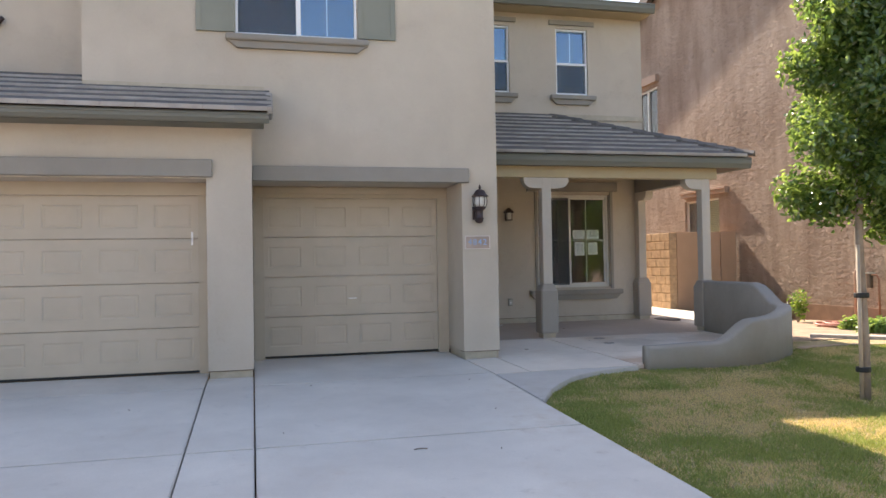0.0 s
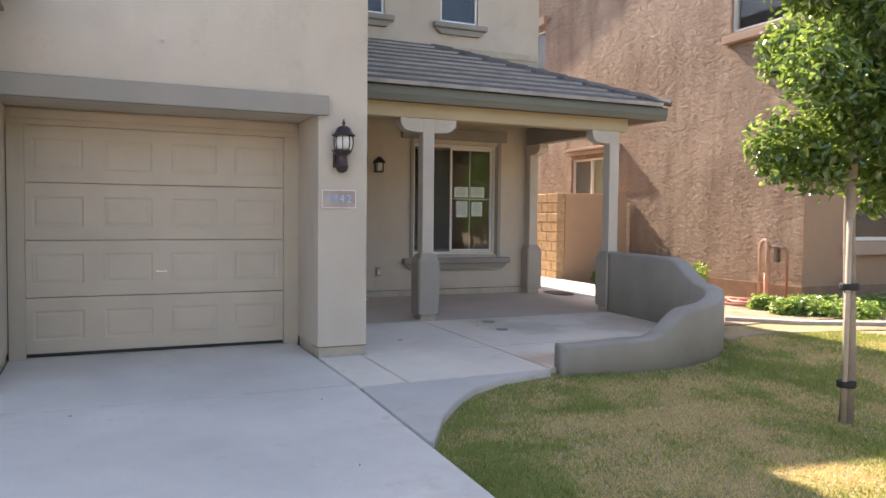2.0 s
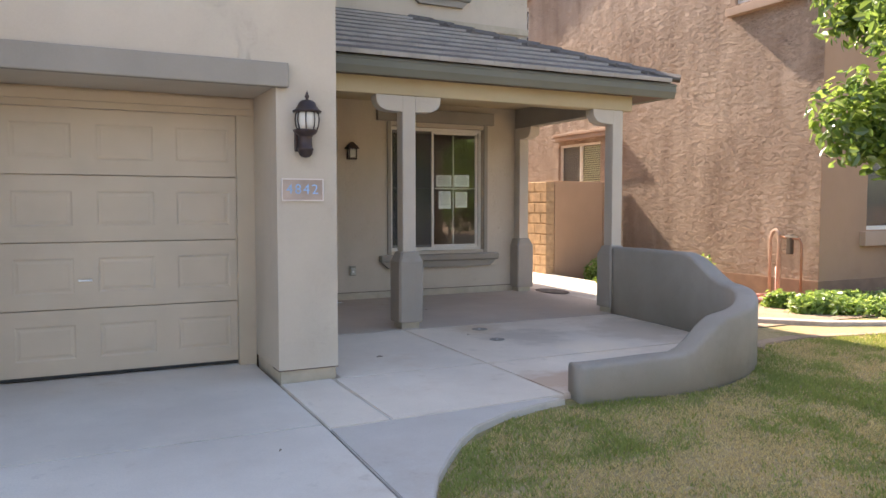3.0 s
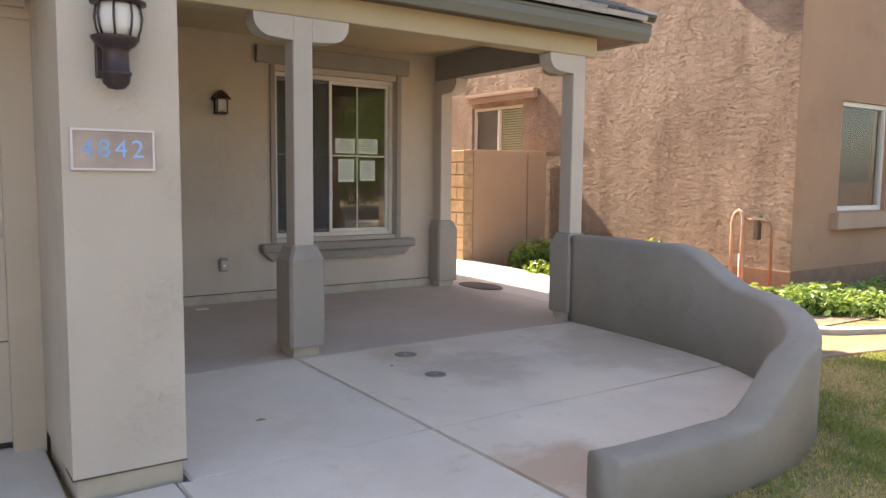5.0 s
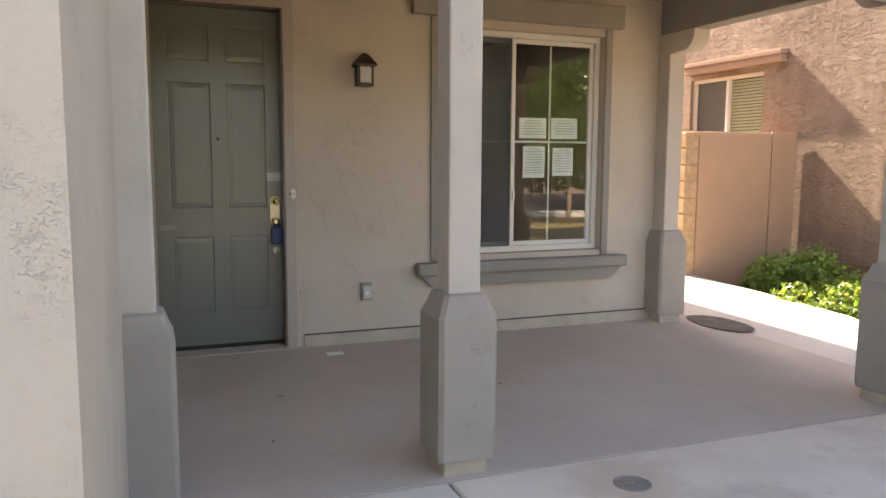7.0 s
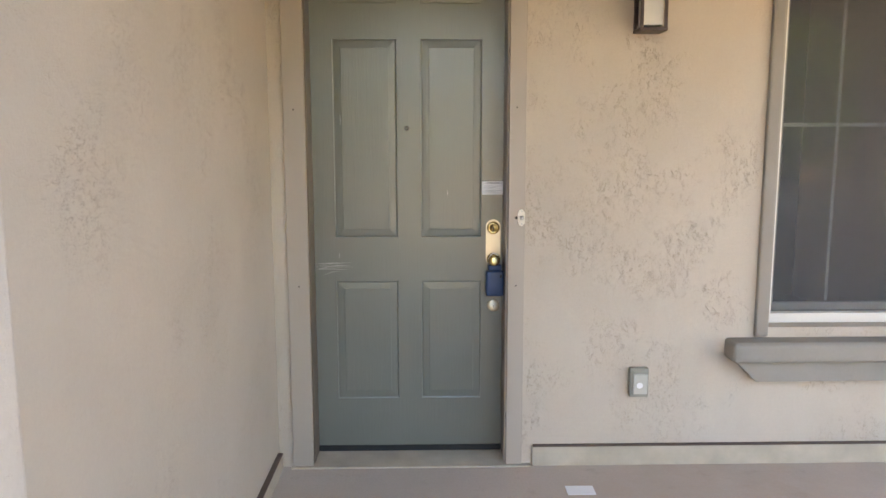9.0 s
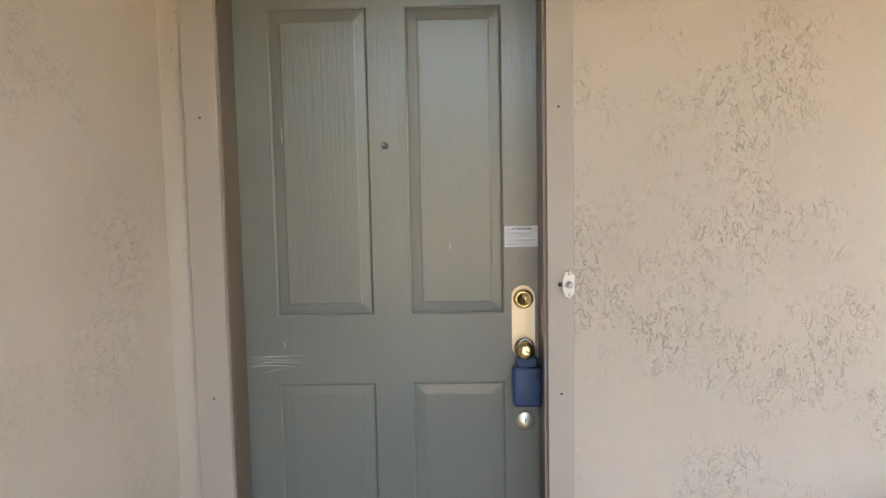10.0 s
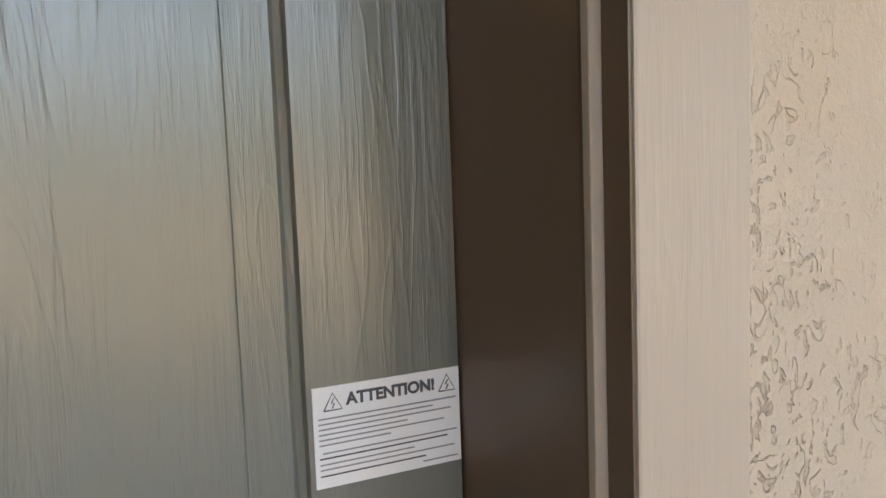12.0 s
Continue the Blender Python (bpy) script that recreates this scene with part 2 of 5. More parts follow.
BRASS = plain("brass", (0.80, 0.62, 0.28), 0.22, 1.0, 0.05)
NICKEL = plain("satin_plate", (0.70, 0.62, 0.46), 0.35, 0.85, 0.05)
STEEL = plain("steel", (0.55, 0.55, 0.54), 0.3, 1.0, 0.1)
LOCKBOX = plain("blue_vinyl", (0.035, 0.065, 0.14), 0.45, 0, 0.2)
BLACK = plain("black_rubber", (0.02, 0.02, 0.02), 0.6)
# Near-black colour carries the darkness of unlit rooms behind the glass.
DARK_ROOM = plain("dark_room_backdrop", (0.055, 0.05, 0.047), 0.9)
BLIND = plain("blind", (0.55, 0.56, 0.38), 0.7, 0, 0.05)
PLAQUE = plain("plaque_tile", (0.38, 0.295, 0.245), 0.6, 0, 0.2, 40.0, 0.001)
PLAQUE_EDGE = plain("plaque_edge", (0.62, 0.56, 0.52), 0.6)
BLUE_NUM = plain("blue_number_paint", (0.24, 0.40, 0.64), 0.5, 0, 0.3)
HOSE = plain("hose_rubber", (0.50, 0.23, 0.17), 0.5, 0, 0.2)
PIPE = plain("pipe_wrap", (0.50, 0.33, 0.24), 0.7, 0, 0.25)
ASPHALT = plain("asphalt", (0.055, 0.055, 0.055), 0.9, 0, 0.2, 60.0, 0.004)
FLOWER = plain("flower", (0.75, 0.35, 0.06), 0.6)


def timber_mat(name, base, dark, axis="z", rough=0.5, relief=0.0012):
    """Painted wood or embossed fibreglass: grain that runs along one axis."""
    m = Mat(name, rough, spec=0.9)
    s = {"z": (1, 1, 0.055), "x": (0.055, 1, 1)}[axis]
    at = m.scaled(*s)
    streak = m.noise(110.0, 4.0, 0.65, 0.12, at)
    ring = m.noise(26.0, 3.0, 0.5, 2.5, m.scaled(*[v ** 0.75 for v in s]))
    lines = m.ramp(streak, (0.42, 0.0), (0.60, 1.0))
    cath = m.ramp(ring, (0.44, 0.0), (0.5, 1.0), (0.56, 0.0))
    broad = m.ramp(m.noise(2.2, 4.0), (0.3, 0.0), (0.7, 1.0))
    m.color(m.mix(m.maths("MULTIPLY", broad, 0.8), base, dark))
    m.bump(lines, relief).bump(cath, relief * 0.6)
    return m.m


DOOR_PAINT = timber_mat("door_paint", (0.161, 0.167, 0.142), (0.144, 0.150, 0.127), "z", 0.28, 0.00020)
CASING = timber_mat("casing_paint", (0.40, 0.34, 0.275), (0.37, 0.315, 0.255), "z", 0.6, 0.00012)
JAMB = plain("jamb_brown_paint", (0.135, 0.092, 0.062), 0.3, 0, 0.1, 20.0)


def glass_mat(name, tint=(0.9, 0.93, 0.93), gloss=1.0, gloss_tint=(1.0, 1.0, 1.0)):
    m = Mat(name, 0.02)
    out = m.t.nodes["Material Output"]
    clear, shine, mx, fr = (m.t.nodes.new(k) for k in ("ShaderNodeBsdfTransparent", "ShaderNodeBsdfGlossy", "ShaderNodeMixShader", "ShaderNodeLayerWeight"))
    clear.inputs[0].default_value = (*tint, 1)
    shine.inputs["Roughness"].default_value = 0.01
    shine.inputs["Color"].default_value = (*gloss_tint, 1)
    fr.inputs[0].default_value = 0.5
    edge = m.maths("MULTIPLY", m.maths("POWER", fr.outputs["Facing"], 5.0), 0.95)
    fac = m.maths("MINIMUM", m.maths("MULTIPLY", m.maths("ADD", edge, 0.045), 2.0 * gloss), 1.0)
    m.link(fac, mx.inputs[0])
    m.link(clear.outputs[0], mx.inputs[1])
    m.link(shine.outputs[0], mx.inputs[2])
    m.link(mx.outputs[0], out.inputs["Surface"])
    return m.m


GLASS = glass_mat("window_glass", (0.94, 0.96, 0.95), 0.8)
# Blue gloss colour paints a deeper sky reflection into the upper panes.
SKY_GLASS = glass_mat("upper_window_glass", (0.92, 0.94, 0.94), 1.3, (0.55, 0.76, 1.0))
DARK_GLASS = glass_mat("screened_glass", (0.90, 0.91, 0.90), 0.22)
FROST = plain("frosted_glass", (0.60, 0.58, 0.53), 0.35, 0, 0.04)


def screen_mat():
    m = Mat("insect_screen", 0.9)
    m.color((0.10, 0.105, 0.11))
    m.b.inputs["Alpha"].default_value = 0.38
    return m.m


SCREEN = screen_mat()


# ---- building helpers ----
def box(bm, x0, x1, y0, y1, z0, z1, bevel=0.0, seg=2):
    vs = [bm.verts.new((x, y, z)) for z in (z0, z1) for y in (y0, y1) for x in (x0, x1)]
    fs = [bm.faces.new([vs[i] for i in f]) for f in ((0, 2, 3, 1), (4, 5, 7, 6), (0, 1, 5, 4), (2, 6, 7, 3), (0, 4, 6, 2), (1, 3, 7, 5))]
    if bevel:
        es = {e for f in fs for e in f.edges}
        bmesh.ops.bevel(bm, geom=list(es), offset=bevel, segments=seg, affect="EDGES", profile=0.6)
    return bm


def boxes(*rows, bevel=0.0):
    bm = bmesh.new()
    for r in rows:
        box(bm, *r, bevel=bevel)
    return bm


def prism(bm, outline, axis, a, b):
    """An outline of (u, v) pushed from a to b along an axis: x takes (y, z), y takes (x, z), z takes (x, y)."""
    put = {"x": lambda u, v, w: (w, u, v), "y": lambda u, v, w: (u, w, v), "z": lambda u, v, w: (u, v, w)}[axis]
    lo = [bm.verts.new(put(u, v, a)) for u, v in outline]
    hi = [bm.verts.new(put(u, v, b)) for u, v in outline]
    n = len(outline)
    bm.faces.new(lo), bm.faces.new(hi[::-1])
    for i in range(n):
        bm.faces.new((lo[i], hi[i], hi[(i + 1) % n], lo[(i + 1) % n]))
    bmesh.ops.recalc_face_normals(bm, faces=bm.faces)
    return bm


def lathe(bm, rings, at=(0, 0, 0), n=20, lobes=0, depth=0.0):
    """A turned shape from (radius, height) rings round an upright axis."""
    rows = []
    for r, z in rings:
        row = []
        for i in range(n):
            a = 2 * math.pi * i / n
            k = r * (1 + depth * math.cos(lobes * a)) if lobes else r
            row.append(bm.verts.new((at[0] + k * math.cos(a), at[1] + k * math.sin(a), at[2] + z)))
        rows.append(row)
    for lo, hi in zip(rows, rows[1:]):
        for i in range(n):
            bm.faces.new((lo[i], lo[(i + 1) % n], hi[(i + 1) % n], hi[i]))
    bm.faces.new(rows[0][::-1]), bm.faces.new(rows[-1])
    return bm


def rod(bm, points, r, n=8):
    """A round rod or hose along points; r may be one radius or one for each point."""
    rows = []
    pts = [Vector(p) for p in points]
    radii = r if isinstance(r, (list, tuple)) else [r] * len(pts)
    side = None
    for i, p in enumerate(pts):
        way = (pts[min(i + 1, len(pts) - 1)] - pts[max(i - 1, 0)]).normalized()
        if side is None:
            side = way.orthogonal().normalized()
        side = (side - way * side.dot(way)).normalized()
        up = way.cross(side)
        rows.append([bm.verts.new(p + radii[i] * (math.cos(2 * math.pi * k / n) * side + math.sin(2 * math.pi * k / n) * up)) for k in range(n)])
    for lo, hi in zip(rows, rows[1:]):
        for k in range(n):
            bm.faces.new((lo[k], lo[(k + 1) % n], hi[(k + 1) % n], hi[k]))
    bm.faces.new(rows[0][::-1]), bm.faces.new(rows[-1])
    return bm


def turned(bm, axis_from, axis_to, rings, n=20):
    """Rings of (radius, distance) round the line between two points."""
    a, way = Vector(axis_from), (Vector(axis_to) - Vector(axis_from)).normalized()
    made = bmesh.new()
    lathe(made, rings, (0, 0, 0), n)
    q = Vector((0, 0, 1)).rotation_difference(way).to_matrix().to_4x4()
    made.transform(Matrix.Translation(a) @ q)
    tmp = bpy.data.meshes.new("tmp")
    made.to_mesh(tmp)
    made.free()
    bm.from_mesh(tmp)
    bpy.data.meshes.remove(tmp)
    return bm


def mesh_of(name, bm, material, smooth=False):
    me = bpy.data.meshes.new(name)
    bm.to_mesh(me)
    bm.free()
    me.materials.append(material)
    if smooth:
        me.polygons.foreach_set("use_smooth", [True] * len(me.polygons))
    return me


def part(name, bm, material, parent=None, label="", smooth=False):
    """One mesh object, under a thing or a part."""
    ob = new(name, mesh_of(name, bm, material, smooth))
    if parent is not None:
        ob.parent = parent
        if parent.parent is None:
            ob.matrix_parent_inverse = parent.matrix_basis.inverted()
    return tagged(ob, label)


def piece(name, mesh, m, parent):
    """One of many alike pieces on shared mesh data; m is its pose in the world."""
    ob = new(name, mesh)
    ob.parent = parent
    if parent.parent is None:
        ob.matrix_parent_inverse = parent.matrix_basis.inverted()
    ob.matrix_basis = m
    return ob


def structure(name, bm, material, label="", category="wall", smooth=False):
    return tagged(part(name, bm, material, None, label, smooth), category=category, kind="structure")


def thing(name, label, category, group="", at=(0, 0, 0)):
    ob = new(name)
    ob.matrix_basis = Matrix.Translation(at)
    return tagged(ob, label, category, group)


def slab_with_holes(bm, u0, u1, v0, v1, holes, put):
    """A rectangle (u, v) cut into cells so that the holes stay open; put(u0, u1, v0, v1) adds one cell. The cells are welded into one piece."""
    us = sorted({u0, u1, *[h[i] for h in holes for i in (0, 1)]})
    vs = sorted({v0, v1, *[h[i] for h in holes for i in (2, 3)]})
    for a, b in zip(us, us[1:]):
        for c, d in zip(vs, vs[1:]):
            mid = ((a + b) / 2, (c + d) / 2)
            if not any(h[0] < mid[0] < h[1] and h[2] < mid[1] < h[3] for h in holes):
                put(a, b, c, d)
    return weld(bm)


def weld(bm):
    """Joins touching cells and drops the walls between them."""
    bmesh.ops.remove_doubles(bm, verts=bm.verts, dist=1e-5)
    seen = {}
    for f in bm.faces:
        seen.setdefault(frozenset(f.verts), []).append(f)
    inner = [f for fs in seen.values() if len(fs) > 1 for f in fs]
    if inner:
        bmesh.ops.delete(bm, geom=inner, context="FACES")
    return bm


def wall_x(bm, x0, x1, y0, y1, z0, z1, holes=()):
    """A wall that runs along x, from y0 to y1 thick."""
    return slab_with_holes(bm, x0, x1, z0, z1, holes, lambda a, b, c, d: box(bm, a, b, y0, y1, c, d))


def wall_y(bm, y0, y1, x0, x1, z0, z1, holes=()):
    """A wall that runs along y, from x0 to x1 thick."""
    return slab_with_holes(bm, y0, y1, z0, z1, holes, lambda a, b, c, d: box(bm, x0, x1, a, b, c, d))


def ground_z(y):
    """Height of the paving: a gentle fall from the house to the street."""
    return 0.36 + 0.0118 * (y - 8.2) if y > 8.2 else 0.36 - 0.036 * (8.2 - y)


def text_mesh(words, size, depth=0.0005, bold=0.0):
    cu = bpy.data.curves.new("words", "FONT")
    cu.offset = bold
    cu.body, cu.size, cu.extrude, cu.align_x, cu.align_y = words, size, depth, "CENTER", "CENTER"
    ob = bpy.data.objects.new("words", cu)
    scene.collection.objects.link(ob)
    bpy.context.view_layer.update()
    me = bpy.data.meshes.new_from_object(ob)
    bpy.data.objects.remove(ob)
    return me


def lettering(name, words, size, x, y, z, material, parent, lean=0.0, wide=1.0, bold=0.0):
    """Words on a wall that faces -y."""
    me = text_mesh(words, size, 0.0003, bold)
    me.transform(Matrix.Translation((x, y, z)) @ Matrix.Rotation(radians(lean), 4, "Y") @ Matrix.Rotation(radians(90), 4, "X") @ Matrix.Diagonal((wide, 1, 1, 1)))
    me.materials.clear()
    me.materials.append(material)
    ob = new(name, me)
    ob.parent = parent
    ob.matrix_parent_inverse = parent.matrix_basis.inverted()
    return ob


# ---- ground ----
def sheet(bm, x0, x1, y0, y1, z, step):
    """A ground sheet whose height is z(x, y)."""
    nx, ny = max(1, round((x1 - x0) / step)), max(1, round((y1 - y0) / step))
    rows = [[bm.verts.new((x0 + (x1 - x0) * i / nx, y0 + (y1 - y0) * j / ny, z(x0 + (x1 - x0) * i / nx, y0 + (y1 - y0) * j / ny))) for i in range(nx + 1)] for j in range(ny + 1)]
    for j in range(ny):
        for i in range(nx):
            bm.faces.new((rows[j][i], rows[j][i + 1], rows[j + 1][i + 1], rows[j + 1][i]))
    return bm


def lawn_z(x, y):
    base = ground_z(min(y, 9.0)) - 0.05 + 0.012 * noise.noise((x * 0.9, y * 0.9, 0))
    base -= 0.032 * min(3.4, max(0.0, x - 3.0)) * min(1.0, max(0.0, (8.0 - y) / 1.5))
    return base if y > -6.5 else -0.35


bm = bmesh.new()
rings = []
for k, (x0, x1, y0, y1) in enumerate(((-26, 30, -9, 34), (-60, 70, -30, 60), (-400, 400, -400, 400), (-2500, 2500, -2500, 2500))):
    rings.append([bm.verts.new((x, y, -0.40)) for x, y in ((x0, y0), (x1, y0), (x1, y1), (x0, y1))])
bm.faces.new(rings[0])
for a, b in zip(rings, rings[1:]):
    for i in range(4):
        bm.faces.new((a[i], b[i], b[(i + 1) % 4], a[(i + 1) % 4]))
bmesh.ops.recalc_face_normals(bm, faces=bm.faces)
structure("ground", bm, DIRT, "dusty tan earth reaching the horizon", "ground")
structure("lawn_bed", sheet(bmesh.new(), 2.752, 30, -6.0, 9.9, lawn_z, 0.25), SOIL, "patchy soil and thatch under the front lawn", "ground")
structure("side_yard", sheet(bmesh.new(), 7.9, 30, 9.9, 34, lambda x, y: 0.33 - 0.05 * max(0.0, y - 12.3) * min(1.0, max(0.0, (12.6 - x) / 2)) + 0.02 * noise.noise((x, y, 3)), 0.5), DIRT, "bare tan earth of the side yard and planting bed", "ground")
structure("road", boxes((-60, 60, -16, -8, -0.45, -0.30)), ASPHALT, "grey asphalt street", "road")
structure("pavement", boxes((-60, 60, -7.6, -6.1, -0.40, -0.16), (-60, 60, -8.0, -7.6, -0.45, -0.20)), CONCRETE, "concrete sidewalk and kerb along the street", "pavement")


def slab(outline, z_extra=0.0, thick=0.16):
    """A paving slab over an outline of (x, y), following the fall of the ground."""
    bm = bmesh.new()
    top = [bm.verts.new((x, y, ground_z(y) + z_extra)) for x, y in outline]
    low = [bm.verts.new((x, y, ground_z(y) - thick)) for x, y in outline]
    n = len(outline)
    bm.faces.new(top), bm.faces.new(low[::-1])
    for i in range(n):
        bm.faces.new((top[i], top[(i + 1) % n], low[(i + 1) % n], low[i]))
    bmesh.ops.recalc_face_normals(bm, faces=bm.faces)
    es = [e for e in bm.edges if e.verts[0].co.z > ground_z(e.verts[0].co.y) - 0.05 and e.verts[1].co.z > ground_z(e.verts[1].co.y) - 0.05]
    bmesh.ops.bevel(bm, geom=es, offset=0.008, segments=2, affect="EDGES")
    return bm


def rect(x0, x1, y0, y1):
    g = 0.006
    ys = [y0 + g] + ([8.2] if y0 < 8.2 < y1 else []) + [y1 - g]
    return [(x0 + g, y) for y in ys[::-1]] + [(x1 - g, y) for y in ys]


driveway = structure("driveway", boxes((-6.0, 2.8, -6.0, 5.0, -0.40, -0.30)), JOINT, "pale grey concrete driveway in jointed slabs", "driveway")
for x0, x1 in ((-5.4, -2.8), (-2.8, -0.306), (-0.306, 0.184), (0.184, 2.766)):
    back = 9.34 if x1 < -0.2 else 8.86 if x1 < 0.2 else 10.3
    cuts = [-6.0, -3.0, 0.0, 2.9, 5.84, 8.25, back] if x1 > 0.2 or x1 < -0.2 else [-6.0, 0.0, 5.84, back]
    for y0, y1 in zip(cuts, cuts[1:]):
        part("slab", slab(rect(x0, x1, y0, y1)), CONCRETE, driveway)
front_path = structure("front_path", boxes((2.78, 4.3, 7.95, 9.0, 0.10, 0.16)), JOINT, "pale concrete path that curves from the driveway to the porch", "path")
g = 0.006
curve_edge = [(2.80, 6.78), (2.92, 6.98), (3.06, 7.22), (3.24, 7.45), (3.42, 7.66), (3.62, 7.84), (3.93, 8.00), (4.25, 8.09), (4.50, 8.13)]
part("slab", slab([(2.766 + g, 8.15), (2.766 + g, 6.80)] + curve_edge + [(4.40, 8.20), (3.19, 8.17)]), CONCRETE_GREY, front_path)
part("slab", slab([(2.766 + g, 8.16 + g), (3.19 - g, 8.18), (3.19 - g, 9.40), (2.766 + g, 9.38)]), CONCRETE_PATH, front_path)
part("slab", slab([(3.19 + g, 8.18), (4.40, 8.215), (4.56 - g, 8.22), (4.56 - g, 9.37), (3.25, 9.37), (3.19 + g, 9.40)]), CONCRETE_PATH, front_path)
part("joint_fill", boxes((3.1835, 3.1965, 8.19, 9.39, 0.30, 0.354)), CONCRETE_GREY, front_path)
part("joint_fill", boxes((2.78, 4.39, 8.152, 8.215, 0.28, 0.351)), CONCRETE_GREY, front_path)
porch_floor = structure("porch_floor", boxes((3.27, 7.8, 8.6, 13.7, 0.12, 0.20)), JOINT, "pale jointed concrete porch floor with reddish stains", "floor")
part("slab", slab(rect(3.246, 4.56, 9.37, 11.17)), CONCRETE_PATH, porch_floor)
part("slab", slab([(4.56 + g, 8.24), (5.8, 8.20), (6.6, 8.5), (7.15, 9.0), (7.32, 9.37 - g), (4.56 + g, 9.37 - g)]), CONCRETE_DUSTY, porch_floor)
part("slab", slab(rect(4.56, 7.42, 9.37, 11.17)), CONCRETE_DUSTY, porch_floor, "pale dusty slab with round covers")
part("slab", slab(rect(3.246, 7.95, 11.17, 13.90)), CONCRETE_BROWN, porch_floor, "brown-grey concrete under the roof")
side_walk = structure("side_walk", slab([(7.96, 11.6), (8.30, 11.5), (9.0, 12.4), (9.38, 13.2), (9.52, 14.4), (9.60, 15.6), (9.60, 20.0), (7.96, 20.0)], -0.01, 0.5), CONCRETE, "sunlit concrete walk beside the house", "path")
structure("curb_border", slab([(7.45, 8.95), (7.70, 9.12), (8.3, 9.18), (9.3, 8.98), (11.0, 8.7), (13.0, 8.5), (13.0, 8.66), (11.0, 8.86), (9.3, 9.13), (8.3, 9.33), (7.62, 9.28), (7.40, 9.12)], -0.035), DIRT, "narrow curved earth-brown strip", "curb")
structure("bed_border", slab([(8.6, 10.25), (9.3, 9.60), (10.2, 9.2), (11.5, 8.9), (13.5, 8.75), (13.5, 8.90), (11.5, 9.05), (10.2, 9.36), (9.4, 9.74), (8.72, 10.36)], -0.005), CURB, "pale concrete edging of the planting bed", "curb")

# ---- house ----
TOP = 6.36
WX0, WX1 = 0.0, 1.49
W1 = (0.02, 1.475, 4.36, 5.9)
bm = wall_x(bmesh.new(), -1.66, 3.245, 9.42, 9.62, 0.466, TOP, [W1, (-1.66, 2.775, 0.466, 2.62)])
structure("wall_pier_back", boxes((2.775, 3.04, 9.622, 10.22, 0.466, 2.615)), STUCCO_FRONT, "beige stucco reveal beside the single garage door")
structure("wall_garage_front", bm, STUCCO_FRONT, "beige trowelled stucco wall above the single garage")
structure("wall_garage_side", wall_y(bmesh.new(), 9.62, 13.73, 3.045, 3.245, 0.30, TOP), STUCCO_FRONT, "beige stucco side wall of the entry")
W2, W3 = (5.91, 6.575, 4.80, 6.08), (4.30, 4.965, 4.80, 6.08)
FW, DR = (5.47, 6.97, 1.07, 2.86), (3.385, 4.302, 0.40, 2.905)
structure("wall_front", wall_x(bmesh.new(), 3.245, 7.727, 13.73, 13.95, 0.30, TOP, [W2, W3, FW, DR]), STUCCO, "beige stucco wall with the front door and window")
structure("wall_right", wall_y(bmesh.new(), 13.95, 24.0, 7.527, 7.727, 0.30, TOP), STUCCO, "beige stucco side wall of the house")
structure("wall_back", wall_x(bmesh.new(), -7.0, 7.727, 24.0, 24.2, 0.30, TOP), STUCCO, "beige stucco back wall of the house")
structure("wall_left", wall_y(bmesh.new(), 9.3, 24.0, -7.2, -7.0, 0.20, TOP), STUCCO, "beige stucco left wall of the house")
structure("wall_upper_left", wall_x(bmesh.new(), -7.0, -1.66, 10.5, 10.7, 3.0, TOP), STUCCO_FRONT, "beige stucco wall set back above the double garage")
structure("wall_tower_left", wall_y(bmesh.new(), 9.62, 10.5, -1.66, -1.46, 3.0, TOP), STUCCO_FRONT, "beige stucco return of the upper wall")
# Inner shells are near-black: the unlit darkness is in their colour.
structure("wall_inner", boxes((-6.9, 3.045, 14.4, 14.5, 0.3, 6.3), (3.05, 7.5, 17.6, 17.7, 0.3, 6.3)), DARK_ROOM, "near-black inner walls with the room's darkness in the colour")
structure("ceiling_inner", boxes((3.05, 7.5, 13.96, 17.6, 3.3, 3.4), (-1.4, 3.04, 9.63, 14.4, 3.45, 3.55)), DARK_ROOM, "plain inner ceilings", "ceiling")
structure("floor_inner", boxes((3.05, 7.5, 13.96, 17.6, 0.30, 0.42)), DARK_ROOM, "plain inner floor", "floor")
# double garage block
bm = wall_x(bmesh.new(), -7.0, 0.19, 8.88, 9.08, 0.446, 3.18, [(-5.2, -0.30, 0.446, 2.57)])
structure("wall_double_reveal", boxes((-0.30, -0.02, 9.082, 9.42, 0.446, 2.56), (-7.0, -5.2, 9.082, 9.42, 0.446, 2.56)), STUCCO_FRONT, "beige stucco reveals of the double garage")
structure("wall_double_garage", bm, STUCCO_FRONT, "beige stucco front of the double garage")
structure("wall_garage_return", boxes((-0.01, 0.188, 9.082, 10.22, 0.446, 2.618), (-0.01, 0.188, 9.082, 9.418, 2.618, 3.4)), STUCCO_FRONT, "beige stucco return beside the single garage")
structure("wall_garage_soffit", boxes((0.19, 2.775, 9.62, 10.5, 2.62, 2.72), (-5.2, -0.30, 9.08, 9.6, 2.57, 2.67)), STUCCO_FRONT, "beige stucco underside over the garage openings", "ceiling")
# stucco foam trims
def trim(name, rows, material=STUCCO_TRIM, label="grey-brown stucco trim"):
    return structure(name, boxes(*rows, bevel=0.012), material, label, "trim")


